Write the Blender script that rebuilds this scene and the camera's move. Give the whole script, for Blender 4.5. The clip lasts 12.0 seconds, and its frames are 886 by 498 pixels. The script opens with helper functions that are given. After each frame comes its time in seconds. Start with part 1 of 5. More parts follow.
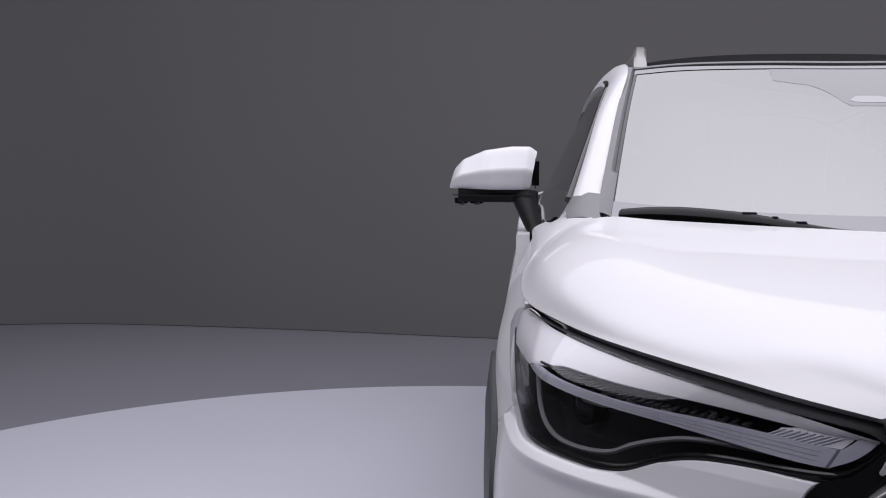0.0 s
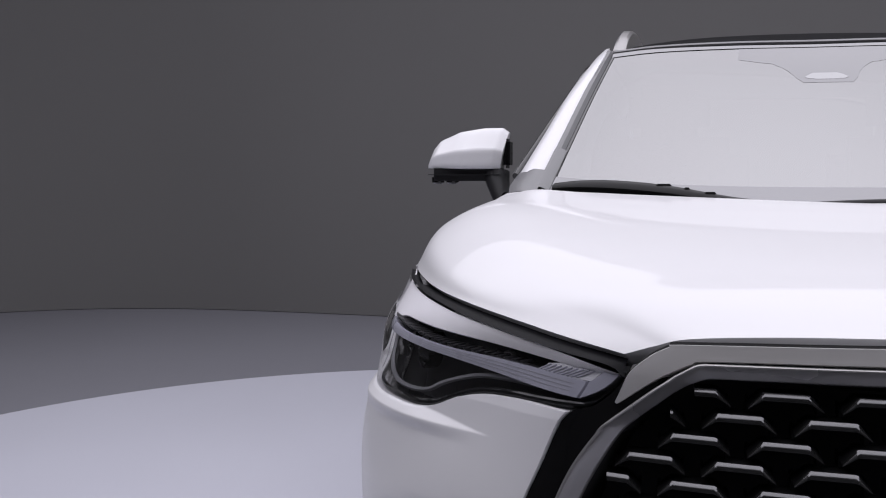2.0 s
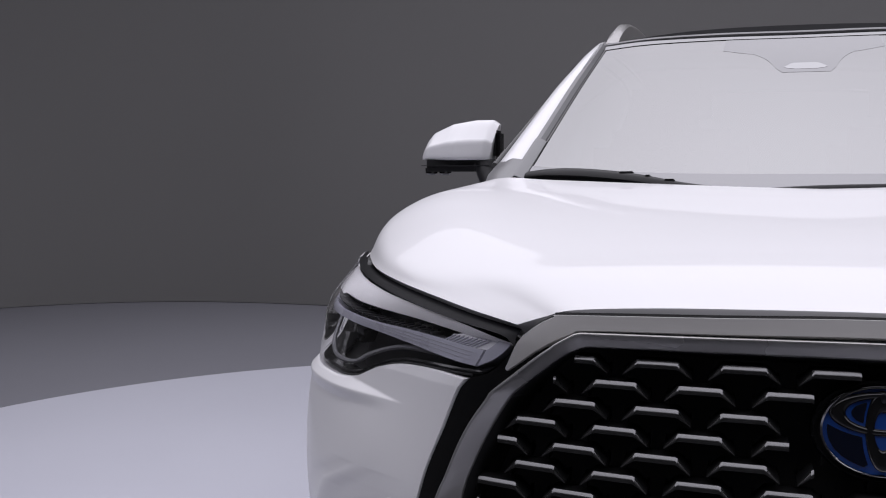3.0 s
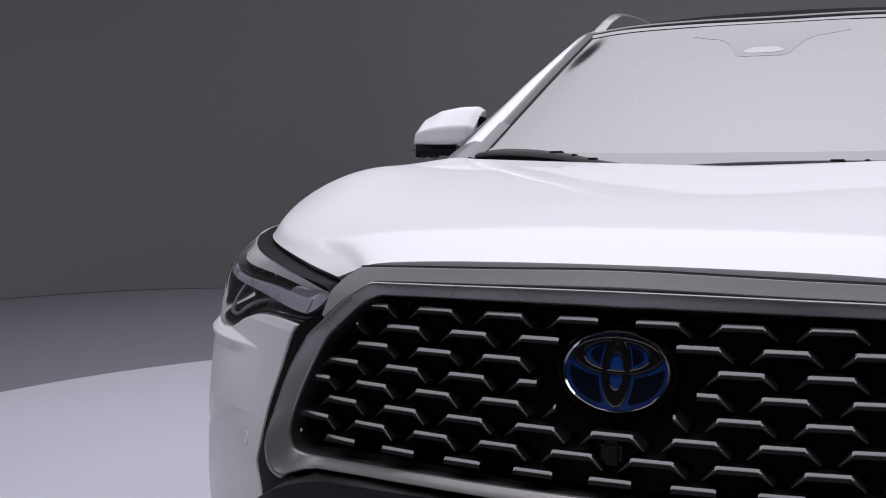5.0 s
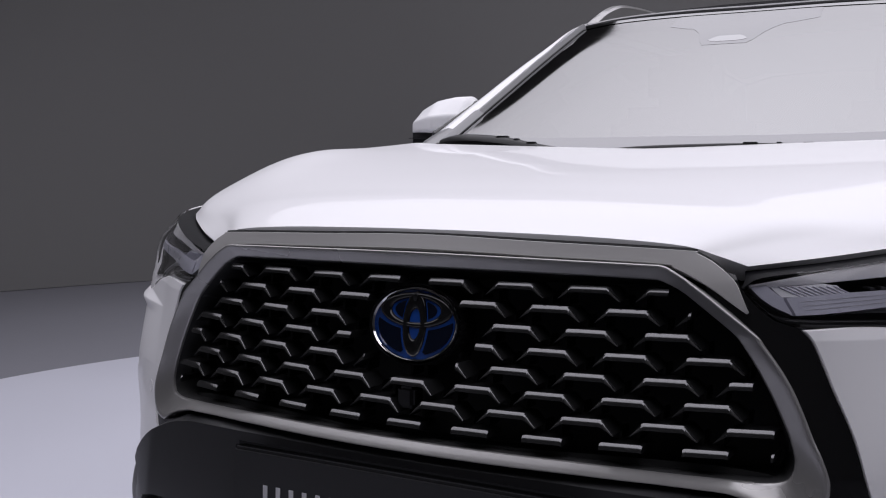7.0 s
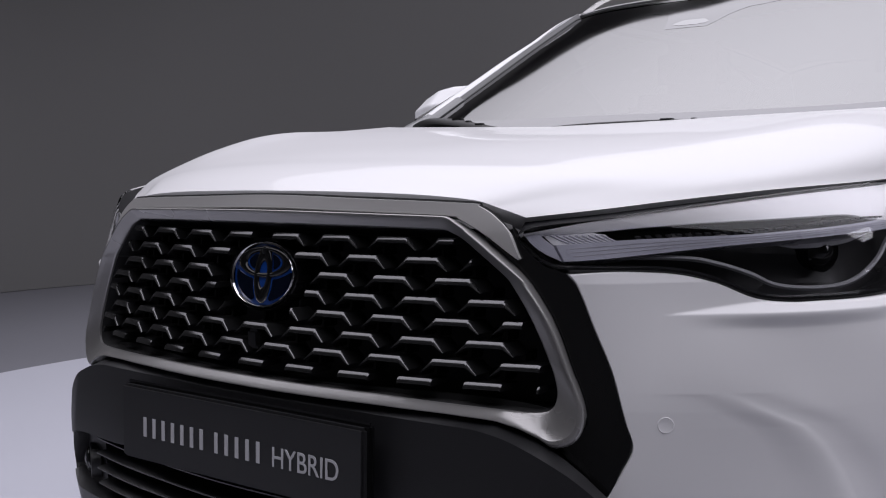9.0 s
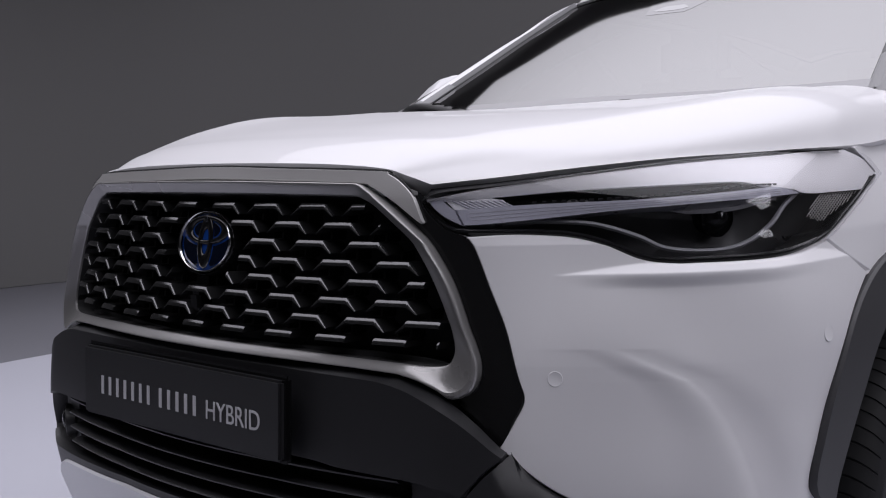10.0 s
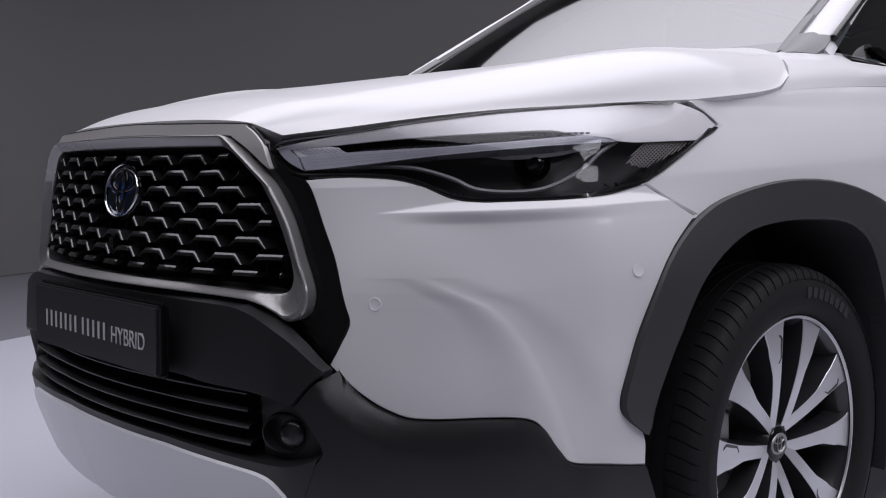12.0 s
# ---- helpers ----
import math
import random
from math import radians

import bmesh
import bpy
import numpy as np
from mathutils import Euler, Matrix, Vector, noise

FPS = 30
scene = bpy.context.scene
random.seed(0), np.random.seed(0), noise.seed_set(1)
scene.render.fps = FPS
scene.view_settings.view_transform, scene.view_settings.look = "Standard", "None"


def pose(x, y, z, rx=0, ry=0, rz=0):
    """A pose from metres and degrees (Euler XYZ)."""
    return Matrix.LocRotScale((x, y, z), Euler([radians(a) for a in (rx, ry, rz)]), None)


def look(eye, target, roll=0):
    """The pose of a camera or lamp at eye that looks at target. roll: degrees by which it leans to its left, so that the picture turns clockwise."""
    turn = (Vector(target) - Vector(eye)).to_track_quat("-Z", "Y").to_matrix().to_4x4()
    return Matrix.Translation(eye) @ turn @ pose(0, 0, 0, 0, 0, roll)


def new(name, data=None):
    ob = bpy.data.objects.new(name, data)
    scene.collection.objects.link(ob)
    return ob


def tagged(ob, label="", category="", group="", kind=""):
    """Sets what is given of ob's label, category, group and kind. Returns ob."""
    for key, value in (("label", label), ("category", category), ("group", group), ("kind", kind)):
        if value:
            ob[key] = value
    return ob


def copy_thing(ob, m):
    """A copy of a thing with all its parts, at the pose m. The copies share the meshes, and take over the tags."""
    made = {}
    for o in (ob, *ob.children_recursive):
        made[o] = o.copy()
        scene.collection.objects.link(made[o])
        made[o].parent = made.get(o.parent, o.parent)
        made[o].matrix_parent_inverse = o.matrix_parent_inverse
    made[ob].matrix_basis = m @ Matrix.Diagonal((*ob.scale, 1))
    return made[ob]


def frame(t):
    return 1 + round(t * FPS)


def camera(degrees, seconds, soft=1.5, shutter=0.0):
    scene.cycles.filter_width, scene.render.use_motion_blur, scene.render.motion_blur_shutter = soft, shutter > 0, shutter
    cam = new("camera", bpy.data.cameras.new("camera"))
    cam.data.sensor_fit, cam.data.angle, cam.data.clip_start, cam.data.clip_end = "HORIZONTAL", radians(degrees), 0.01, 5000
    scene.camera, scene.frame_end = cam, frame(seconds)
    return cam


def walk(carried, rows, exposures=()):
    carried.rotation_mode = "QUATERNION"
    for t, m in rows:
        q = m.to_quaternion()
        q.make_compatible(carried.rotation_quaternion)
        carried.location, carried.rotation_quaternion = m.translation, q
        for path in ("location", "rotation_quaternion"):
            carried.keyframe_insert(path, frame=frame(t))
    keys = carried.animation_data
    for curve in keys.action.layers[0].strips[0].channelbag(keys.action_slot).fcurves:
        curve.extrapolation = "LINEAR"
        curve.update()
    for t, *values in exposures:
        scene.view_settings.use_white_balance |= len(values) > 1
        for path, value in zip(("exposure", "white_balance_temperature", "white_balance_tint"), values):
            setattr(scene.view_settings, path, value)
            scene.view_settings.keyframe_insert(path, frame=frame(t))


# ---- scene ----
cam = camera(45.9, 12.0, soft=1.1)
# seconds, place, then pitch, lean and turn in degrees
ROWS = [
    (0.0, -0.7914, -0.9830, 1.2290, -5.508, -0.375, 5.136),
    (0.5, -0.6904, -1.0128, 1.2169, -5.589, -0.187, 6.834),
    (1.0, -0.5865, -1.0407, 1.2067, -5.643, -0.015, 8.549),
    (1.5, -0.4825, -1.0647, 1.2002, -5.698, 0.147, 10.287),
    (2.0, -0.3745, -1.0869, 1.1917, -5.720, 0.306, 12.054),
    (2.5, -0.2676, -1.1073, 1.1816, -5.735, 0.465, 13.836),
    (4.5, 0.1829, -1.1529, 1.1394, -5.815, 0.798, 21.127),
    (5.0, 0.2939, -1.1479, 1.1310, -5.806, 0.778, 22.941),
    (5.5, 0.3997, -1.1414, 1.1263, -5.785, 0.754, 24.742),
    (6.0, 0.5096, -1.1324, 1.1178, -5.786, 0.716, 26.515),
    (6.5, 0.6170, -1.1204, 1.1062, -5.787, 0.727, 28.281),
    (7.0, 0.7281, -1.1036, 1.0951, -5.803, 0.765, 30.057),
    (9.0, 1.1675, -1.0068, 1.0362, -5.480, 1.356, 37.281),
    (9.5, 1.2783, -0.9788, 1.0153, -5.441, 1.431, 39.064),
    (10.0, 1.3930, -0.9475, 0.9924, -5.457, 1.513, 40.830),
    (10.5, 1.5039, -0.9132, 0.9733, -5.509, 1.589, 42.604),
    (11.0, 1.6168, -0.8736, 0.9542, -5.625, 1.687, 44.349),
    (11.5, 1.7264, -0.8311, 0.9387, -5.751, 1.793, 46.112),
    (12.0, 1.8370, -0.7854, 0.9253, -5.875, 1.886, 47.859),
]
walk(cam, [(t, pose(x, y, z, 90 + pitch, lean, turn)) for t, x, y, z, pitch, lean, turn in ROWS])

# ---- light ----
world = bpy.data.worlds.new("studio")
scene.world = world
world.use_nodes = True
world.node_tree.nodes["Background"].inputs["Color"].default_value = (0.30, 0.31, 0.36, 1)
world.node_tree.nodes["Background"].inputs["Strength"].default_value = 0.04


def softbox(name, eye, target, width, depth, radiance, colour, spread=180):
    lamp = bpy.data.lights.new(name, "AREA")
    lamp.shape, lamp.size, lamp.size_y = "RECTANGLE", width, depth
    lamp.energy = radiance * math.pi * width * depth
    lamp.color, lamp.spread = colour, radians(spread)
    ob = new(name, lamp)
    ob.matrix_world = look(eye, target)
    return ob


softbox("overhead_softbox", (-0.05, 1.52, 3.9), (-0.05, 1.521, 0), 9.7, 7.65, 1.58, (0.925, 0.905, 1.0), 150)
softbox("side_softbox", (8.2, 4.7, 3.7), (0.9, 1.4, 0.7), 5.0, 2.2, 4.5, (0.912, 0.895, 1.0))
scene.view_settings.exposure = 0.0


# ---- materials ----
def material(name, colour, rough=0.5, metal=0.0, coat=0.0, grain=0.0, scale=300.0, mottle=0.05, mottle_scale=3.0, coat_rough=0.03, ior=1.5, spec=0.5):
    """A plain surface with slow mottling in its colour and roughness, and a fine grain in its relief."""
    m = bpy.data.materials.new(name)
    m.use_nodes = True
    t = m.node_tree
    b = t.nodes["Principled BSDF"]
    b.inputs["Metallic"].default_value = metal
    b.inputs["Coat Weight"].default_value = coat
    b.inputs["Coat Roughness"].default_value = coat_rough
    b.inputs["IOR"].default_value = ior
    b.inputs["Specular IOR Level"].default_value = spec
    co = t.nodes.new("ShaderNodeTexCoord")
    n1 = t.nodes.new("ShaderNodeTexNoise")
    n1.inputs["Scale"].default_value, n1.inputs["Detail"].default_value = mottle_scale, 5
    t.links.new(co.outputs["Object"], n1.inputs["Vector"])
    ramp = t.nodes.new("ShaderNodeMix")
    ramp.data_type = "RGBA"
    ramp.inputs["A"].default_value = (*[c * (1 - mottle) for c in colour], 1)
    ramp.inputs["B"].default_value = (*[min(1, c * (1 + mottle)) for c in colour], 1)
    t.links.new(n1.outputs["Fac"], ramp.inputs["Factor"])
    t.links.new(ramp.outputs["Result"], b.inputs["Base Color"])
    r = t.nodes.new("ShaderNodeMapRange")
    r.inputs["To Min"].default_value, r.inputs["To Max"].default_value = max(rough * 0.88, 0.01), min(rough * 1.12, 1)
    t.links.new(n1.outputs["Fac"], r.inputs["Value"])
    t.links.new(r.outputs["Result"], b.inputs["Roughness"])
    if grain:
        n2 = t.nodes.new("ShaderNodeTexNoise")
        n2.inputs["Scale"].default_value, n2.inputs["Detail"].default_value = scale, 3
        t.links.new(co.outputs["Object"], n2.inputs["Vector"])
        bump = t.nodes.new("ShaderNodeBump")
        bump.inputs["Strength"].default_value, bump.inputs["Distance"].default_value = grain, 0.001
        t.links.new(n2.outputs["Fac"], bump.inputs["Height"])
        t.links.new(bump.outputs["Normal"], b.inputs["Normal"])
    return m


def glass(name, colour, ior=1.5, rough=0.0, coating=1.0):
    """Thin clear glass: it lets light straight through, tinted, and mirrors by Fresnel's law, more with a grey coating."""
    m = bpy.data.materials.new(name)
    m.use_nodes = True
    t = m.node_tree
    t.nodes.remove(t.nodes["Principled BSDF"])
    clear, gloss, mix, fres = (t.nodes.new(k) for k in ("ShaderNodeBsdfTransparent", "ShaderNodeBsdfGlossy", "ShaderNodeMixShader", "ShaderNodeFresnel"))
    clear.inputs["Color"].default_value = (*colour, 1)
    gloss.inputs["Roughness"].default_value = rough
    gloss.inputs["Color"].default_value = (1 / coating, 1 / coating, 1 / coating, 1)
    fres.inputs["IOR"].default_value = ior
    more = t.nodes.new("ShaderNodeMath")
    more.operation, more.use_clamp = "MULTIPLY", True
    more.inputs[1].default_value = coating
    t.links.new(fres.outputs[0], more.inputs[0])
    t.links.new(more.outputs[0], mix.inputs[0])
    t.links.new(clear.outputs[0], mix.inputs[1])
    t.links.new(gloss.outputs[0], mix.inputs[2])
    t.links.new(mix.outputs[0], t.nodes["Material Output"].inputs["Surface"])
    return m


PAINT = material("pearl_white_paint", (0.765, 0.76, 0.775), 0.42, coat=0.4, mottle=0.012, mottle_scale=900, coat_rough=0.02, spec=0.2)
SATIN = material("satin_grey_trim", (0.33, 0.324, 0.320), 0.28, metal=0.6, grain=0.05, scale=1500, mottle=0.04)
CAP = material("light_satin_grey_trim", (0.49, 0.482, 0.478), 0.38, metal=0.3, grain=0.05, scale=1500, mottle=0.04)
GLOSS = material("gloss_black_plastic", (0.006, 0.006, 0.0065), 0.10, mottle=0.1, spec=0.45)
GRID = material("satin_black_grille_plastic", (0.012, 0.012, 0.0125), 0.38, mottle=0.1, spec=0.22)
STRIP = material("black_lamp_edge_strip", (0.004, 0.004, 0.005), 0.45, mottle=0.1, spec=0.05)
PLASTIC = material("textured_black_plastic", (0.0135, 0.0135, 0.015), 0.40, grain=0.35, scale=900, mottle=0.08, spec=0.5)
CLADDING = material("dark_grey_cladding", (0.037, 0.037, 0.040), 0.45, grain=0.35, scale=900, mottle=0.08, spec=0.5)
SILVER = material("satin_silver_paint", (0.84, 0.845, 0.88), 0.36, metal=0.0, coat=0.4, mottle=0.02, mottle_scale=700)
CHROME = material("bright_chrome", (0.75, 0.75, 0.77), 0.09, metal=1.0, mottle=0.02)
DARKCHROME = material("smoked_chrome", (0.15, 0.155, 0.17), 0.16, metal=1.0, mottle=0.04)
# lighter metal for bar faces that catch light; the bars themselves are black
LITBARS = material("lit_grille_bar_face", (0.125, 0.125, 0.128), 0.18, metal=0.9, mottle=0.05, mottle_scale=40)
BLUE = material("deep_blue_enamel", (0.005, 0.045, 0.24), 0.2, coat=1.0, mottle=0.1)
RUBBER = material("tyre_rubber", (0.012, 0.012, 0.013), 0.6, grain=0.5, scale=600, mottle=0.12, mottle_scale=14, spec=0.22)
SEAL = material("black_rubber_seal", (0.045, 0.045, 0.046), 0.7, mottle=0.1, spec=0.12)
ALLOY = material("machined_alloy", (0.74, 0.74, 0.76), 0.30, metal=0.75, grain=0.04, scale=1800, mottle=0.03)
WHEELDARK = material("dark_wheel_paint", (0.03, 0.03, 0.033), 0.3, coat=0.4, mottle=0.08)
STEEL = material("brushed_steel", (0.42, 0.41, 0.40), 0.38, metal=1.0, grain=0.1, scale=500, mottle=0.08, mottle_scale=20)
INNER = material("dark_cabin_trim", (0.02, 0.021, 0.024), 0.6, grain=0.3, scale=500, mottle=0.15)
FRITPALE = material("pale_camera_window", (0.33, 0.33, 0.335), 0.05, metal=1.0, mottle=0.02)
SHADE = material("grey_glass_print", (0.20, 0.20, 0.204), 0.05, metal=1.0, mottle=0.02)
SCREENTRIM = material("mid_grey_screen_trim", (0.16, 0.16, 0.165), 0.3, grain=0.05, scale=900, mottle=0.05)
LINE = material("satin_grey_lamp_line", (0.30, 0.30, 0.315), 0.32, metal=0.4, mottle=0.04)
ROOF = material("black_roof_paint", (0.006, 0.006, 0.007), 0.6, mottle=0.05, spec=0.03)
LETTER = material("pale_grey_lettering", (0.52, 0.52, 0.54), 0.5, mottle=0.05)
LIGHTBAR = material("milky_light_guide", (0.40, 0.40, 0.46), 0.28, coat=0.6, mottle=0.06, mottle_scale=30)
LAMPDARK = material("dark_lamp_housing", (0.022, 0.022, 0.024), 0.4, mottle=0.1)
TURN = material("pale_turn_lamp", (0.72, 0.72, 0.74), 0.22, coat=0.5, mottle=0.12, mottle_scale=220)
REFLECT = material("white_reflector", (0.88, 0.87, 0.88), 0.35, coat=0.4, mottle=0.05, mottle_scale=15)
WALL = material("grey_studio_wall", (0.155, 0.153, 0.151), 0.85, grain=0.2, scale=250, mottle=0.05, mottle_scale=0.7)
FLOOR = material("grey_studio_floor", (0.165, 0.165, 0.185), 0.55, grain=0.1, scale=200, mottle=0.05, mottle_scale=0.9)
# much paler than the floor, to stand in for the pool of light
DISC = material("pale_lit_floor", (0.50, 0.505, 0.565), 0.5, grain=0.1, scale=200, mottle=0.04, mottle_scale=0.9)
SCREEN = glass("tinted_windscreen_glass", (0.085, 0.11, 0.115), 3.55, 0.05, 2.2)
PANE = glass("dark_side_glass", (0.16, 0.19, 0.20), 1.6, 0.04)
LENS = glass("clear_lamp_lens", (0.95, 0.95, 0.97), 1.48, 0.02)
FRIT = material("black_glass_edge_print", (0.235, 0.235, 0.24), 0.05, metal=1.0, mottle=0.02)
DEEPBLUE = material("dark_blue_enamel", (0.0008, 0.0025, 0.010), 0.15, mottle=0.1)


# ---- building ----
def mesh(name, verts, faces, mat, parent=None, label="", smooth=True, sharp=40, second=None, marked=()):
    me = bpy.data.meshes.new(name)
    me.from_pydata([tuple(map(float, v)) for v in verts], [], [tuple(map(int, f)) for f in faces])
    me.materials.append(mat)
    if second:
        me.materials.append(second)
        for k in marked:
            me.polygons[k].material_index = 1
    bm = bmesh.new()
    bm.from_mesh(me)
    bmesh.ops.remove_doubles(bm, verts=bm.verts, dist=1e-5)
    bmesh.ops.recalc_face_normals(bm, faces=bm.faces)
    limit = radians(sharp)
    for f in bm.faces:
        f.smooth = smooth
    for e in bm.edges:
        e.smooth = not (len(e.link_faces) == 2 and e.calc_face_angle(0) > limit)
    bm.to_mesh(me)
    bm.free()
    ob = new(name, me)
    if parent:
        ob.parent = parent
    if label:
        tagged(ob, label)
    return ob


def part(name, bm, mat, parent=None, label="", sharp=40):
    """Links a bmesh as one mesh object under a thing or a part."""
    me = bpy.data.meshes.new(name)
    limit = radians(sharp)
    bmesh.ops.recalc_face_normals(bm, faces=bm.faces)
    for f in bm.faces:
        f.smooth = True
    for e in bm.edges:
        e.smooth = not (len(e.link_faces) == 2 and e.calc_face_angle(0) > limit)
    bm.to_mesh(me)
    bm.free()
    me.materials.append(mat)
    ob = new(name, me)
    if parent:
        ob.parent = parent
    if label:
        tagged(ob, label)
    return ob


def grid_faces(n, m, start=0):
    i, j = np.meshgrid(range(n - 1), range(m - 1), indexing="ij")
    a = (start + i * m + j).ravel()
    return np.stack([a, a + m, a + m + 1, a + 1], 1).tolist()


def spline(points, t):
    """Catmull-Rom through points (n, k), t in 0..n-1 (array)."""
    p = np.asarray(points, float)
    p = np.concatenate([[2 * p[0] - p[1]], p, [2 * p[-1] - p[-2]]])
    t = np.clip(np.asarray(t, float), 0, len(p) - 3)
    i = np.minimum(t.astype(int), len(p) - 4)
    f = (t - i)[..., None]
    a, b, c, d = p[i], p[i + 1], p[i + 2], p[i + 3]
    return 0.5 * (2 * b + (c - a) * f + (2 * a - 5 * b + 4 * c - d) * f ** 2 + (3 * b - 3 * c + d - a) * f ** 3)


# The body's outline in plan at six heights, from the middle of the nose to behind the front wheel.
LEVELS = (0.20, 0.45, 0.70, 0.86, 0.925, 0.975)
NOSE = (
    [(0, .100), (.25, .118), (.46, .170), (.58, .235), (.70, .335), (.785, .450), (.820, .560), (.850, .72), (.865, 1.0)],
    [(0, .030), (.25, .050), (.488, .108), (.60, .170), (.732, .266), (.808, .396), (.835, .530), (.860, .70), (.875, 1.0)],
    [(0, .045), (.25, .065), (.475, .118), (.605, .182), (.742, .288), (.818, .408), (.842, .530), (.865, .72), (.878, 1.0)],
    [(0, .072), (.25, .088), (.475, .138), (.605, .222), (.722, .310), (.794, .415), (.819, .560), (.848, .75), (.862, 1.0)],
    [(0, .085), (.25, .098), (.430, .132), (.592, .233), (.715, .328), (.785, .434), (.812, .590), (.833, .76), (.848, 1.0)],
    [(0, .102), (.25, .112), (.410, .145), (.580, .252), (.693, .372), (.765, .512), (.803, .655), (.827, .79), (.840, 1.0)],
)
FLANK = [(.0, 1.5), (.004, 2.4), (-.004, 3.4), (-.06, 4.05), (-.20, 4.30), (-.50, 4.40), (-.88, 4.43)]
PLANS = np.array([n + [(n[8][0] + a, b) for a, b in FLANK[:-1]] + [(0.0, FLANK[-1][1])] for n in NOSE])


def skin(u, z):
    """The painted skin: u counts the stations round the outline (minus on the other side), z is the height."""
    u, z = np.broadcast_arrays(np.asarray(u, float), np.asarray(z, float))
    s = np.abs(u)
    full = np.concatenate([PLANS[:, 1:2] * (-1, 1), PLANS], axis=1)
    rows = np.stack([spline(row, s + 1) for row in full])
    k = np.clip(np.interp(z, LEVELS, range(6)), 0, 5)
    i = np.minimum(k.astype(int), 4)
    f = (k - i)[..., None]
    pick = lambda n: np.take_along_axis(rows, np.clip(n, 0, 5)[None, ..., None], 0)[0]
    b, c = pick(i), pick(i + 1)
    a = np.where((i == 0)[..., None], 2 * b - c, pick(i - 1))
    d = np.where((i == 4)[..., None], 2 * c - b, pick(i + 2))
    p = 0.5 * (2 * b + (c - a) * f + (2 * a - 5 * b + 4 * c - d) * f ** 2 + (3 * b - 3 * c + d - a) * f ** 3)
    return np.stack([p[..., 0] * np.where(u < 0, -1, 1), p[..., 1], z], axis=-1)


def skin_normal(u, z):
    e = 1e-3
    n = np.cross(skin(u + e, z) - skin(u - e, z), skin(u, z + e) - skin(u, z - e))
    n /= np.linalg.norm(n, axis=-1, keepdims=True) + 1e-12
    return n * np.where(np.asarray(u) < 0, 1, 1)[..., None]


def ease(x):
    x = np.clip(x, 0, 1)
    return x * x * (3 - 2 * x)


def curve(points, n):
    """n points evenly along a smooth curve through points; a point given twice is a sharp corner."""
    p = np.asarray(points, float)
    dense = spline(p, np.linspace(0, len(p) - 1, 40 * len(p)))
    scale = np.ones(p.shape[1])
    if p.shape[1] == 2:
        scale[0] = 0.13
    d = np.concatenate([[0], np.cumsum(np.linalg.norm(np.diff(dense * scale, axis=0), axis=1))])
    s = np.linspace(0, d[-1], n) if np.isscalar(n) else np.asarray(n) * d[-1]
    return np.stack([np.interp(s, d, dense[:, k]) for k in range(p.shape[1])], 1)


def steps(n, edge):
    """n values from 0 to 1 with a narrow first and last step."""
    return np.concatenate([[0, edge], np.linspace(0, 1, n - 2)[1:-1] * (1 - 4 * edge) + 2 * edge, [1 - edge, 1]])


def coons(bottom, top, left, right, n, m, edge=0.006):
    """A four-sided patch: bottom and top run from left to right, left and right from bottom to top."""
    s, t = steps(n, edge), steps(m, edge * 2)
    b, c, l, r = curve(bottom, s), curve(top, s), curve(left, t), curve(right, t)
    S, T = s[:, None, None], t[None, :, None]
    ruled = (1 - T) * b[:, None] + T * c[:, None] + (1 - S) * l[None] + S * r[None]
    corner = (1 - S) * (1 - T) * b[0] + S * (1 - T) * b[-1] + (1 - S) * T * c[0] + S * T * c[-1]
    return ruled - corner


MIDDLE = np.array([0, 2.2, 0.6])


def normals(P):
    n = np.cross(np.gradient(P, axis=0), np.gradient(P, axis=1))
    n /= np.linalg.norm(n, axis=-1, keepdims=True) + 1e-12
    flip = np.sign(np.median((n * (P - MIDDLE)).sum(-1)))
    return n * flip


def shell(P, depth=0.03, lip=0.003, N=None):
    """Vertices and faces of a panel: the grid P, its rim rounded by lip and turned in by depth."""
    n, m = P.shape[:2]
    N = normals(P) if N is None else N
    Q = P.copy()
    rim = np.zeros((n, m), bool)
    rim[0], rim[-1], rim[:, 0], rim[:, -1] = True, True, True, True
    Q[rim] -= N[rim] * lip
    verts, faces = Q.reshape(-1, 3).tolist(), grid_faces(n, m)
    ring = [i * m for i in range(n)] + [(n - 1) * m + j for j in range(1, m)] + [i * m + m - 1 for i in range(n - 2, -1, -1)] + [j for j in range(m - 2, 0, -1)]
    low = (Q - N * depth).reshape(-1, 3)
    start = len(verts)
    verts += [low[k].tolist() for k in ring]
    for a in range(len(ring)):
        b = (a + 1) % len(ring)
        faces.append([ring[a], ring[b], start + b, start + a])
    return verts, faces


def panel(name, P, mat, parent, label="", depth=0.03, lip=0.003, N=None, sharp=40):
    if isinstance(P, tuple):
        P, N = P
    v, f = shell(P, depth, lip, N)
    return mesh(name, v, f, mat, parent, label, sharp=sharp)


def both(build):
    """Builds a part on either side of the car: build(side)."""
    for side in (1, -1):
        build(side)


def flipped(P, side):
    return P * (side, 1, 1)


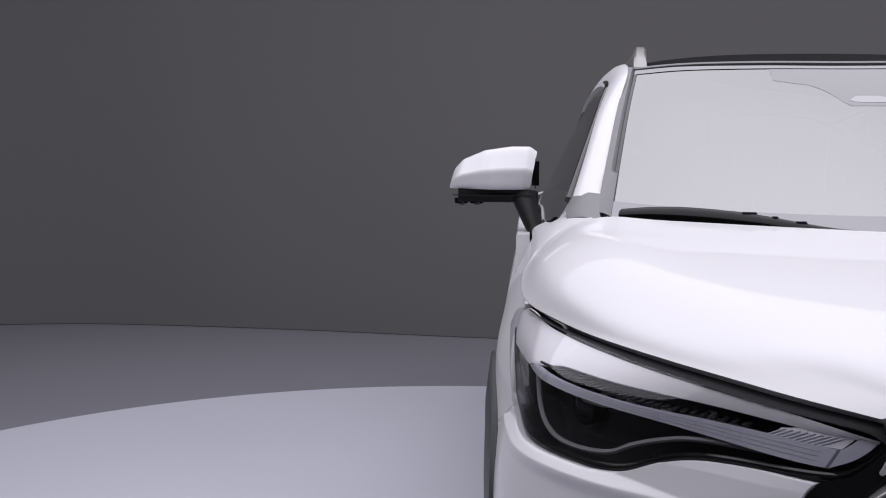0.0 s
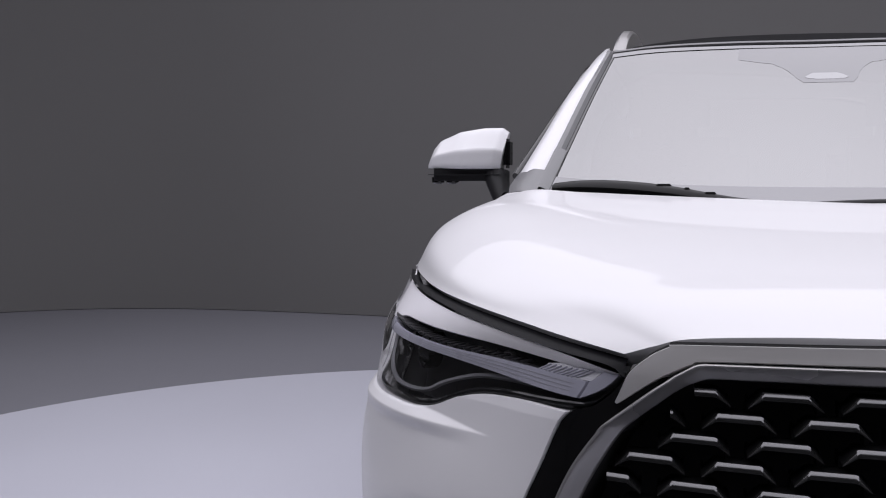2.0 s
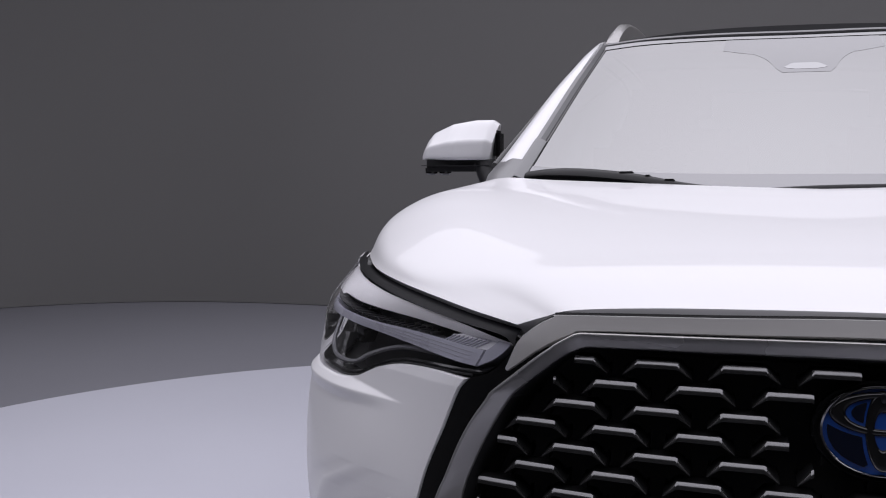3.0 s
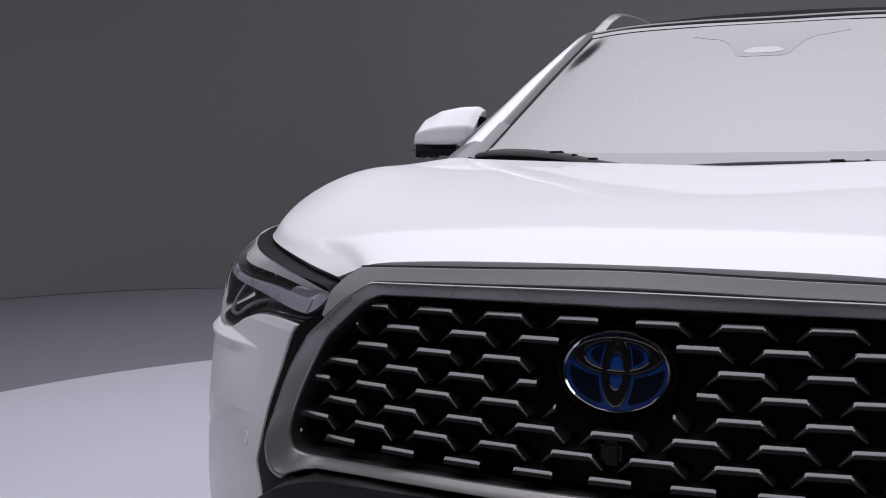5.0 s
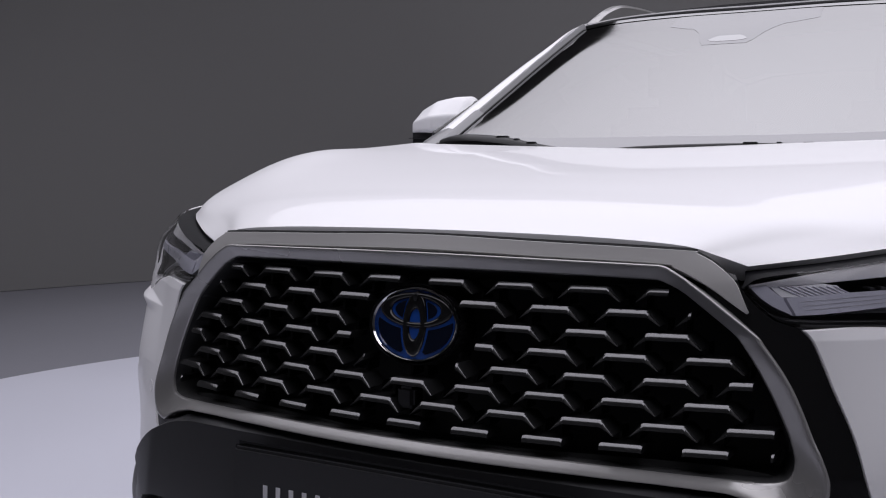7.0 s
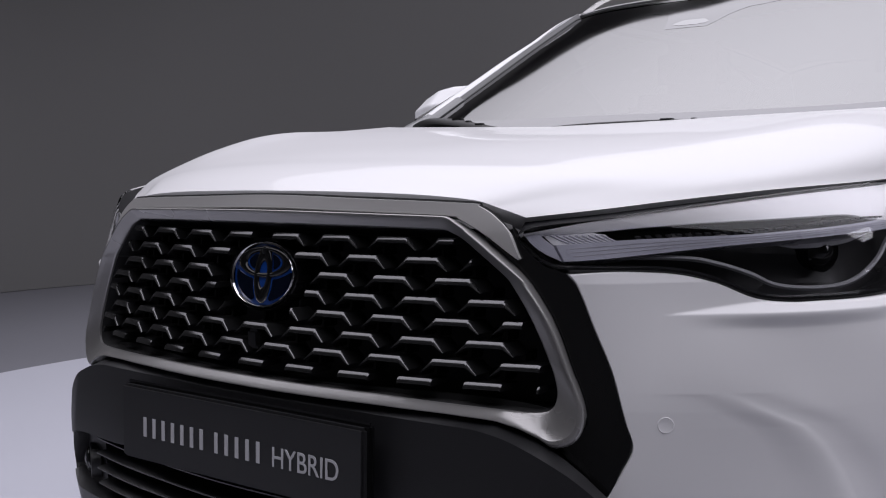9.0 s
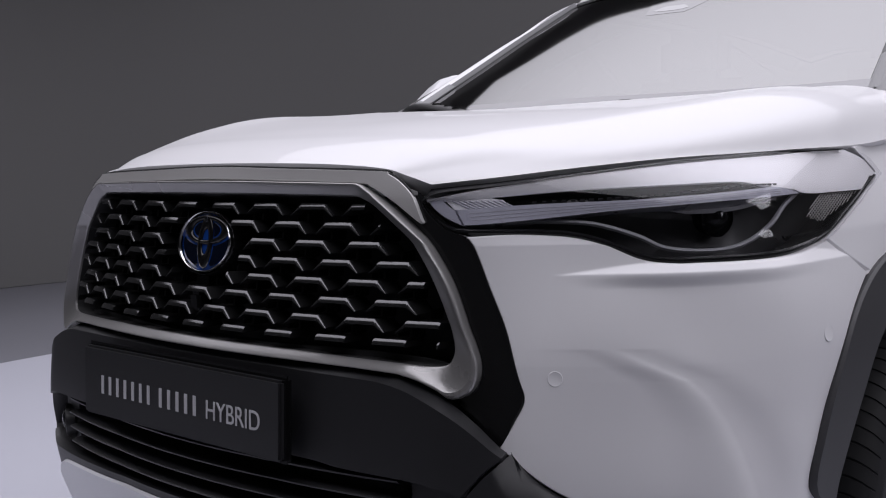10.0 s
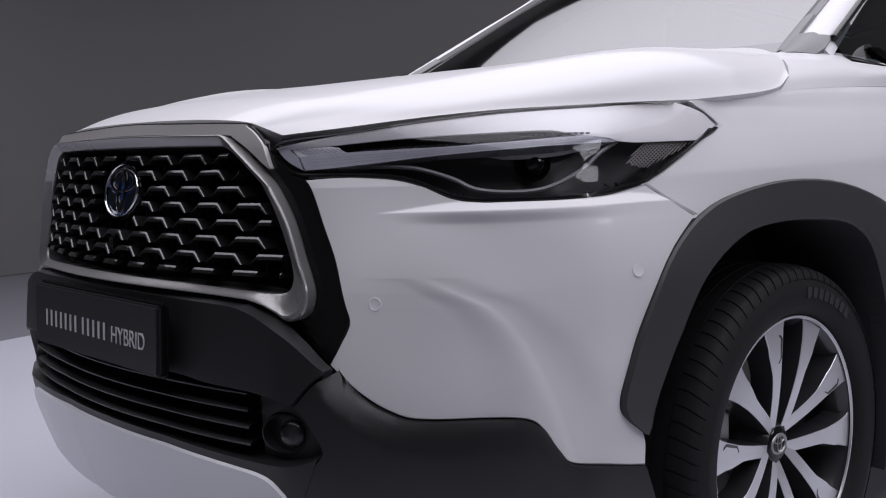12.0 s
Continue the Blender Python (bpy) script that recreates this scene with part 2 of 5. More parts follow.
def tube(name, points, radius, mat, parent, label="", sides=10, flat=1.0, ends=True, up=(0, 0, 1), n=40):
    """A bar along a smooth curve; radius may be a list along it; flat squashes it upwards."""
    c = curve(points, n)
    r = np.interp(np.linspace(0, 1, n), np.linspace(0, 1, np.size(radius)), np.ravel(radius))
    d = np.gradient(c, axis=0)
    d /= np.linalg.norm(d, axis=1, keepdims=True)
    x = np.cross(d, up)
    x /= np.linalg.norm(x, axis=1, keepdims=True) + 1e-9
    y = np.cross(x, d)
    a = np.linspace(0, 2 * np.pi, sides, endpoint=False)
    V = c[:, None] + r[:, None, None] * (np.cos(a)[None, :, None] * x[:, None] + flat * np.sin(a)[None, :, None] * y[:, None])
    verts, faces = V.reshape(-1, 3).tolist(), []
    for i in range(n - 1):
        for j in range(sides):
            k = (j + 1) % sides
            faces.append([i * sides + j, i * sides + k, (i + 1) * sides + k, (i + 1) * sides + j])
    if ends:
        faces += [list(range(sides)), list(range((n - 1) * sides, n * sides))]
    return mesh(name, verts, faces, mat, parent, label)


def lathe(profile, sides, axis_x=0.0):
    """Vertices and faces of a ring round the x axis from (x, radius) points, joined end to end."""
    a = np.linspace(0, 2 * np.pi, sides, endpoint=False)
    p = np.asarray(profile, float)
    V = np.stack([np.repeat(p[:, :1] + axis_x, sides, 1), p[:, 1:] * np.cos(a), p[:, 1:] * np.sin(a)], -1)
    faces = []
    n = len(p)
    for i in range(n - 1):
        for j in range(sides):
            k = (j + 1) % sides
            faces.append([i * sides + j, i * sides + k, (i + 1) * sides + k, (i + 1) * sides + j])
    return V.reshape(-1, 3).tolist(), faces


def block(size, bevel=0.003):
    bm = bmesh.new()
    bmesh.ops.create_cube(bm, size=1)
    bmesh.ops.scale(bm, verts=bm.verts, vec=size)
    if bevel:
        bmesh.ops.bevel(bm, geom=bm.edges[:], offset=bevel, segments=2, affect="EDGES")
    return bm


# ---- the studio ----
def studio():
    # the wall bends round the stage on one side
    line = [(9.0, 5.3), (4.0, 5.45), (1.0, 5.6), (-1.1, 5.75), (-2.6, 5.92), (-3.9, 5.95), (-4.8, 5.7), (-5.5, 5.2), (-6.0, 4.5), (-6.4, 3.7), (-6.55, 2.9), (-6.45, 2.0), (-6.4, -1.0), (-6.4, -5.0)]
    c = curve([(x, y, 0) for x, y in line], 160)
    d = np.gradient(c, axis=0)
    out = np.stack([-d[:, 1], d[:, 0], 0 * d[:, 0]], 1)
    out /= -np.linalg.norm(out, axis=1, keepdims=True)
    verts, faces = [], []
    for p, o in zip(c, out):
        for q, z in ((p, 0), (p, 5.2), (p + 0.2 * o, 5.2), (p + 0.2 * o, 0)):
            verts.append((q[0], q[1], z))
    for i in range(len(c) - 1):
        for k in range(4):
            l = (k + 1) % 4
            faces.append([4 * i + k, 4 * i + l, 4 * i + 4 + l, 4 * i + 4 + k])
    faces += [[0, 1, 2, 3], [4 * len(c) - 4 + k for k in range(4)]]
    tagged(mesh("wall_back", verts, faces, WALL, smooth=True), "plain matt grey curved studio wall", "wall", kind="structure")
    for name, x, y, sx, sy in (("wall_side", 9.1, 0.7, 0.2, 11.6), ("wall_front", 1.5, -5.1, 15.4, 0.2)):
        bm = block((sx, sy, 5.2), 0)
        bmesh.ops.translate(bm, verts=bm.verts, vec=(x, y, 2.6))
        tagged(part(name, bm, WALL), "plain matt grey studio wall", "wall", kind="structure")
    bm = block((17, 14, 0.1), 0)
    bmesh.ops.translate(bm, verts=bm.verts, vec=(1.3, 1.5, -0.054))
    tagged(part("floor", bm, FLOOR), "smooth mid-grey painted studio floor", "floor", kind="structure")
    bm = block((17, 14, 0.1), 0)
    bmesh.ops.translate(bm, verts=bm.verts, vec=(1.3, 1.5, 5.25))
    tagged(part("ceiling", bm, WALL), "dark plain studio ceiling", "ceiling", kind="structure")
    # turntable floor; its size and centre follow the lit area's edge
    v, f = lathe([(-0.004, 0.0001), (0, 0.0001), (0, 2.675), (-0.002, 2.68), (-0.004, 2.68)], 192)
    ob = mesh("turntable", [(a[1], a[2], a[0]) for a in v], f, DISC)
    ob.location = (-0.93, 1.68, 0)
    tagged(ob, "pale grey round turntable floor, its edge drawn where the lit area ends", "turntable", kind="structure")


studio()

# ---- the car ----
car = new("car")
tagged(car, "pearl white crossover car with black cladding and dark honeycomb grille", "car")


# hood: rows from the nose to the windscreen, each from the middle to the side edge
HOOD_A = [(0, .110, .978), (.13, .112, .977), (.25, .118, .974), (.345, .129, .967), (.383, .140, .956), (.420, .150, .943)]
HOOD_AB = [(0, .200, 1.007), (.16, .201, 1.006), (.31, .205, 1.000), (.41, .210, .988), (.461, .216, .970), (.509, .219, .9525)]
HOOD_B = [(0, .30, 1.028), (.19, .30, 1.026), (.38, .30, 1.017), (.49, .303, 1.003), (.576, .309, .984), (.618, .318, .967)]
HOOD_C = [(0, .54, 1.060), (.24, .54, 1.060), (.48, .54, 1.057), (.615, .54, 1.053), (.720, .537, 1.018), (.753, .538, .979)]
HOOD_D = [(0, .78, 1.082), (.27, .78, 1.083), (.53, .785, 1.084), (.68, .79, 1.086), (.772, .795, 1.050), (.815, .797, .989)]
HOOD_E = [(0, .90, 1.092), (.28, .92, 1.093), (.55, .94, 1.094), (.70, .96, 1.088), (.770, .965, 1.052), (.814, .965, 1.006)]
HOOD_F = [(0, .99, 1.097), (.28, 1.01, 1.100), (.54, 1.07, 1.103), (.655, 1.13, 1.103), (.735, 1.11, 1.078), (.795, 1.045, 1.034)]


def hood_point(a, b):
    """a: -1..1 across, b: 0..1 from the nose back."""
    s, side = np.abs(a) * 5, np.where(a < 0, -1, 1)
    rows = np.stack([spline(np.array([(-r[1][0], *r[1][1:])] + r), s + 1) for r in (HOOD_A, HOOD_AB, HOOD_B, HOOD_C, HOOD_D, HOOD_E, HOOD_F)])
    k = np.clip(b, 0, 1) * 6
    i = np.minimum(k.astype(int), 5)
    f = (k - i)[..., None]
    # tangents weighed by the uneven spacing of the rows
    step = np.array([.09, .10, .24, .24, .12, .11])
    slope = (rows[1:] - rows[:-1]) / step.reshape(-1, *[1] * (rows.ndim - 1))
    w = (step[1:] / (step[1:] + step[:-1])).reshape(-1, *[1] * (rows.ndim - 1))
    lean = np.concatenate([slope[:1], slope[:-1] * w + slope[1:] * (1 - w), slope[-1:]])
    pick = lambda what, n: np.take_along_axis(what, n[None, ..., None], 0)[0]
    d = step[i][..., None]
    p1, p2, v1, v2 = pick(rows, i), pick(rows, i + 1), pick(lean, i) * d, pick(lean, i + 1) * d
    p = (2 * f ** 3 - 3 * f ** 2 + 1) * p1 + (f ** 3 - 2 * f ** 2 + f) * v1 + (3 * f ** 2 - 2 * f ** 3) * p2 + (f ** 3 - f ** 2) * v2
    p[..., 0] *= side
    p[..., 2] += (0.0165 * np.abs(p[..., 0]) - 0.0195) * np.clip(b * 1.3 - 0.3, 0, 1)
    return p


a, b = np.meshgrid(np.concatenate([[-1, -.996], np.linspace(-.985, .985, 95), [.996, 1]]), steps(60, 0.003), indexing="ij")
panel("hood", hood_point(a, b), PAINT, car, "smooth pearl white hood", depth=0.025, lip=0.004)

# outlines on the skin (station, height)
LAMP_TOP = [(1.87, 0.9240), (2.56, 0.9425), (3.27, 0.9580), (4.07, 0.9700), (4.97, 0.9760), (5.62, 0.9780), (6.25, 0.9775), (6.25, 0.9775), (6.69, 0.9620), (7.00, 0.9367)]
LAMP_LOW = [(1.88, .8919), (1.92, .8803), (2.00, .8757), (2.44, .8752), (2.73, .8737), (3.02, .8694), (3.30, .8590), (3.62, .8395), (3.92, .8330), (4.22, .8325), (4.91, .8325), (5.54, .8355), (6.03, .8465), (6.36, .8740), (6.75, .9115), (7.00, .9360)]
SIDE_TRIM = [(2.46, .5900), (2.61, .6225), (2.72, .6540), (2.65, .6850), (2.50, .7425), (2.26, .8080), (2.10, .8700)]
RIDGE = [(1.95, 0.6650), (2.04, 0.6560), (2.17, 0.6620), (2.25, 0.6780), (2.27, 0.7020), (2.21, 0.7280), (2.13, 0.7530), (1.975, 0.8100), (1.825, 0.8600), (1.69, 0.9110), (1.50, 0.9370), (1.42, 0.9415)]
OPENING = [(1.86, 0.6960), (1.95, 0.6975), (2.02, 0.7030), (2.052, 0.7200), (2.02, 0.7430), (1.965, 0.7655), (1.83, 0.8165), (1.68, 0.8720), (1.55, 0.9110), (1.42, 0.9250), (1.34, 0.9270)]
BUMPER_LOW = [(2.46, .5880), (2.89, .5440), (3.20, .5180), (3.45, .5085), (4.01, .5100), (4.47, .5060), (4.66, .4870), (4.83, .4500), (5.00, .4260), (5.55, .4105), (6.04, .3980)]
ARCH_OUT = [(6.03, .3985), (6.01, .4525), (6.01, .4525), (5.67, .5025), (5.80, .5750), (6.05, .6600), (6.32, .7350), (6.66, .7910), (7.06, .8210), (7.75, .8375), (8.27, .8220), (8.65, .7700), (8.88, .6850), (9.03, .5600), (9.06, .4000)]
ARCH_IN = [(6.05, .4000), (6.05, .4300), (6.05, .4500), (6.12, .4888), (6.28, .5434), (6.47, .6053), (6.76, .6925), (7.17, .7500), (7.60, .7650), (8.00, .7610), (8.28, .7450), (8.46, .7000), (8.58, .6000), (8.63, .5000), (8.65, .4000)]


def bump(P, u, z):
    """The pressed shapes of the bumper's corner: a ledge under the lamp, a hollow below it and a curved fold."""
    reach = np.clip((u - 2.86) / 1.05, 0, 1)
    grow = reach ** 1.5 * (2.5 - 1.5 * reach) * ease((6.7 - u) / 0.9)
    d = 0.0115 * grow * (1 - np.clip((z - 0.8195) / (0.0165 * grow + 1e-4), 0, 1)) * ease((z - 0.60) / 0.19)
    x = u - np.interp(z, [.66, .718, .817], [3.50, 3.25, 2.92])
    d = d - 0.009 * ease(x / 1.0) * np.exp(-(np.maximum(x - 0.8, 0) / 1.2) ** 2) * ease((z - 0.64) / 0.12) * (1 - ease((z - 0.800) / 0.018))
    fade = np.clip((0.722 - z) / 0.20, 0, 1)
    x = u - np.interp(z, [.40, .45, .49, .5325, .5725, .6175, .655, .68, .7025, .7225], [4.90, 4.80, 4.71, 4.59, 4.46, 4.29, 4.10, 3.92, 3.62, 3.40])
    wide = 0.18 + 0.26 * fade
    under = -0.010 * ease(-x / (0.24 + 0.45 * fade)) * np.exp(-(x / (0.40 + 0.8 * fade)) ** 2)
    beside = -0.0055 * ease(2 * x / wide) * np.exp(-((x - wide) / (0.9 * wide)) ** 2)
    return d + fade ** 0.6 * np.where(x < 0, under, beside)


def skin_patch(G, side, lift=0.0, shape=None):
    """Points of the skin under the outline grid G, raised by lift and shape, and the skin's normals there."""
    u, z = G[..., 0], G[..., 1]
    N = skin_normal(u, z)
    P = skin(u, z) + N * lift
    if shape is not None:
        P = P + N * shape(P, u, z)[..., None]
    return flipped(P, side), flipped(N, side)


LAMP_LOW_BUMPER = [(2.10, .8725)] + LAMP_LOW[3:13]


def bumper_corner(side):
    right = ARCH_OUT[:1] + ARCH_OUT[2:7] + [(6.63, .791), (6.63, .791), (6.03, .8465)]
    left = SIDE_TRIM[:-1] + [(2.10, .8725)]
    G = coons(BUMPER_LOW, LAMP_LOW_BUMPER, left, right, 180, 210, 0.003)
    panel("bumper_corner", skin_patch(G, side, 0.0, bump), PAINT, car, "pearl white bumper corner with a pressed fold", depth=0.03)


both(bumper_corner)


def fender(side):
    left = [(6.66, .791), (6.66, .791), (6.05, .8465), (6.05, .8465)] + LAMP_LOW[13:] + [(6.75, .962), (6.36, .9785)]
    bottom = ARCH_OUT[7:]
    top = [(6.36, .9785), (6.9, .983), (7.4, .988), (7.9, .998), (8.3, 1.008), (9.1, 1.015)]
    right = [(9.06, .400), (9.10, .6), (9.10, .8), (9.1, 1.015)]
    G = coons(bottom, top, left, right, 70, 50, 0.004)
    slope = lambda P, u, z: -1.7 * np.clip(z - 0.86, 0, 1) ** 2 * ease((u - 6.0) / 1.2)
    panel("fender", skin_patch(G, side, 0.0, slope), PAINT, car, "pearl white front fender", depth=0.03)
    # the shoulder between hood, pillar and door
    low = skin_patch(np.array([(7.95, .995), (8.3, 1.004), (8.7, 1.009), (9.1, 1.012)]), 1, 0.0005, slope)[0]
    mid = [(.790, 1.052, 1.028), (.788, 1.18, 1.037), (.790, 1.33, 1.041), (.797, 1.53, 1.040)]
    high = [(.738, 1.120, 1.064), (.740, 1.20, 1.070), (.745, 1.33, 1.073), (.755, 1.53, 1.062)]
    top = [(.662, 1.143, 1.084), (.675, 1.215, 1.086), (.700, 1.33, 1.092), (.735, 1.53, 1.074)]
    rows = np.stack([curve(r, 24) for r in (low, mid, high, top)], 1)
    P = np.stack([curve(r, 16) for r in rows])
    panel("fender_shoulder", flipped(P, side), PAINT, car, "pearl white fender shoulder", depth=0.02, lip=0.0)


both(fender)


def side_panels(side):
    # doors, rear quarter and the cladding below
    for name, u0, u1, label in (("front_door", 9.1, 9.98, "pearl white front door"), ("rear_door", 9.99, 10.75, "pearl white rear door"), ("rear_quarter", 10.76, 15, "pearl white rear quarter")):
        G = coons([(u0, .42), (u1, .42)], [(u0, 1.02), (u1, 1.03)], [(u0, .42), (u0, 1.02)], [(u1, .42), (u1, 1.03)], 26, 20, 0.004)
        panel(name, skin_patch(G, side), PAINT, car, label)
    G = coons([(8.65, .22), (15, .25)], [(8.65, .415), (15, .43)], [(8.65, .22), (8.65, .415)], [(15, .25), (15, .43)], 50, 10, 0.004)
    panel("sill_cladding", skin_patch(G, side, 0.012), CLADDING, car, "dark grey sill cladding")


both(side_panels)


def arch(side):
    n = 60
    o, i = curve(ARCH_OUT[2:], n), curve(ARCH_IN[2:], n)
    t = steps(10, 0.05)
    G = o[:, None] * (1 - t)[None, :, None] + i[:, None] * t[None, :, None]
    panel("wheel_arch_cladding", skin_patch(G, side, 0.010), CLADDING, car, "matt dark grey wheel arch cladding", depth=0.035, lip=0.004)
    # the liner behind it
    P = skin(i[:, 0], i[:, 1])
    rows = np.stack([P + (-d, 0, 0) for d in (0.0, 0.08, 0.17, 0.26)], 1)
    v, f = rows.reshape(-1, 3) * (side, 1, 1), grid_faces(n, 4)
    mesh("arch_liner", v, f, SEAL, car, "black wheel arch liner")
    back = rows[:, -1]
    mid = np.array([0.60, 0.964, 0.45])
    mesh("arch_back", np.concatenate([back, [mid]]) * (side, 1, 1), [[k, k + 1, n] for k in range(n - 1)], SEAL, car, "black wheel arch liner back")


both(arch)


def proud(u):
    """How far the black lower bumper stands out from the skin."""
    return np.interp(np.abs(u), [0, .8, 1.4, 2.0, 2.6, 3.4, 4.6, 6], [.014, .016, .030, .044, .034, .018, .008, .004])


def lower_bumper():
    half = [(0, .690), (1.35, .686), (1.7, .680), (1.95, .660), (2.2, .632), (2.45, .600), (2.58, .587)]
    top = [(-u, z) for u, z in half[:0:-1]] + half
    foot = [(0, .5535), (1.02, .5525), (1.31, .5475), (1.75, .5450), (2.0, .5400), (2.15, .5310)]
    foot = [(-u, z) for u, z in foot[:0:-1]] + foot
    joint = [(2.15, .5310), (2.35, .5625), (2.58, .587)]
    G = coons(foot, top, [(-u, z) for u, z in joint], joint, 90, 18, 0.004)
    u, z = G[..., 0], G[..., 1]
    P = skin(u, z)
    P = P + skin_normal(u, z) * (0.004 + proud(u) * np.clip((np.interp(np.abs(u), [0, 1.35, 1.7, 1.95, 2.2, 2.45, 2.58], [.690, .687, .681, .661, .633, .601, .588]) - z) / 0.010, 0, 1) ** 0.6)[..., None]
    panel("bumper_band", P, PLASTIC, car, "textured black bumper band under the grille", depth=0.05, lip=0.006)

    # added sheet that stops light leaking through the gaps round the band
    G = coons([(-3.0, .54), (0, .56), (3.0, .54)], [(-2.5, .60), (-1.9, .70), (0, .705), (1.9, .70), (2.5, .60)], [(-3.0, .54), (-2.5, .60)], [(3.0, .54), (2.5, .60)], 40, 8)
    panel("bumper_backing", skin_patch(G, 1, -0.022), SEAL, car, "black sheet added behind the bumper band to keep its gaps dark", depth=0.005, lip=0)

    def wing(side):
        G = coons([(2.05, .30), (2.3, .275), (3.2, .255), (4.6, .245), (6.3, .25)], [(2.156, .5310), (2.356, .5625), (2.588, .5845), (2.588, .5845)] + BUMPER_LOW[1:], [(2.05, .30), (2.08, .39), (2.36, .450), (2.44, .4625), (2.40, .4825), (2.25, .5150), (2.156, .5310)], [(6.3, .25), (6.04, .398)], 100, 30, 0.003)
        edge = np.interp(G[..., 0], [p[0] for p in BUMPER_LOW], [p[1] for p in BUMPER_LOW], left=0.62)
        rise = proud(G[..., 0]) * np.clip((edge - G[..., 1]) / 0.045, 0, 1) ** 0.6
        panel("bumper_wing", skin_patch(G, side, 0.0, lambda P, u, z: rise), PLASTIC, car, "textured black lower bumper wing", depth=0.04, lip=0.005)
    both(wing)
    G = coons([(-2.46, .43), (0, .43), (2.46, .43)], [(-2.46, .55), (0, .56), (2.46, .55)], [(-2.46, .43), (-2.46, .55)], [(2.46, .43), (2.46, .55)], 50, 8)
    panel("intake_back", skin_patch(G, 1, -0.07), SEAL, car, "dark recess behind the lower intake", depth=0.01)
    for k in range(4):
        z, n = 0.461 + 0.0262 * k, 50
        # a slat with a rounded front edge and a deep flat body
        sect = [(0.006, -0.0030), (0.010, -0.0012), (0.0105, 0.0010), (0.007, 0.0032), (-0.045, 0.0045), (-0.045, -0.0035), (0.006, -0.0030)]
        line = np.linspace(-1.68, 1.68, n)
        P = np.stack([skin(line, np.full(n, z + dz)) + skin_normal(line, np.full(n, z)) * (proud(line) * 0.55 + d)[:, None] for d, dz in sect], 1)
        mesh("intake_slat", P.reshape(-1, 3), grid_faces(n, len(sect)), PLASTIC, car, sharp=50)
    lip_top = [(0, .4425), (1.05, .4410), (1.69, .4405), (2.11, .4455), (2.40, .4590)]
    lip_low = [(0, .400), (1.0, .400), (1.75, .398), (2.18, .392)]
    whole = lambda h: [(-u, z) for u, z in h[:0:-1]] + h
    G = coons(whole(lip_low), whole(lip_top), [(-2.18, .392), (-2.40, .4590)], [(2.18, .392), (2.40, .4590)], 70, 10)
    panel("intake_lip", skin_patch(G, 1, 0.0, lambda P, u, z: proud(u) + 0.002), PLASTIC, car, "textured black lip under the intake", depth=0.06, lip=0.006)
    skid_top = [(0, .4285), (1.0, .4280), (1.60, .4260), (1.78, .4235), (1.90, .4150), (2.03, .392)]
    G = coons([(-1.85, .285), (-1, .255), (0, .25), (1, .255), (1.85, .285)], whole(skid_top), [(-1.85, .285), (-2.03, .392)], [(1.85, .285), (2.03, .392)], 70, 16)
    panel("skid_plate", skin_patch(G, 1, 0.008, lambda P, u, z: proud(u)), SILVER, car, "satin silver skid plate under the bumper", depth=0.04, lip=0.006)

    def surround(side):
        # the pocket's plate round the fog lamp
        G = coons([(1.72, .432), (2.11, .438), (2.44, .452)], [(1.72, .552), (2.0, .548), (2.26, .522), (2.44, .470)], [(1.72, .432), (1.72, .552)], [(2.44, .452), (2.44, .470)], 24, 16)
        panel("fog_surround", skin_patch(G, side, 0.0, lambda P, u, z: proud(u) - 0.028), PLASTIC, car, "black pocket beside the intake", depth=0.03, lip=0.004)
    both(surround)
    G = coons([(-3, .2), (3, .2)], [(-3, .30), (3, .30)], [(-3, .2), (-3, .30)], [(3, .2), (3, .30)], 40, 6)
    panel("chin", skin_patch(G, 1, -0.02), PLASTIC, car, "black plastic chin under the bumper")


lower_bumper()


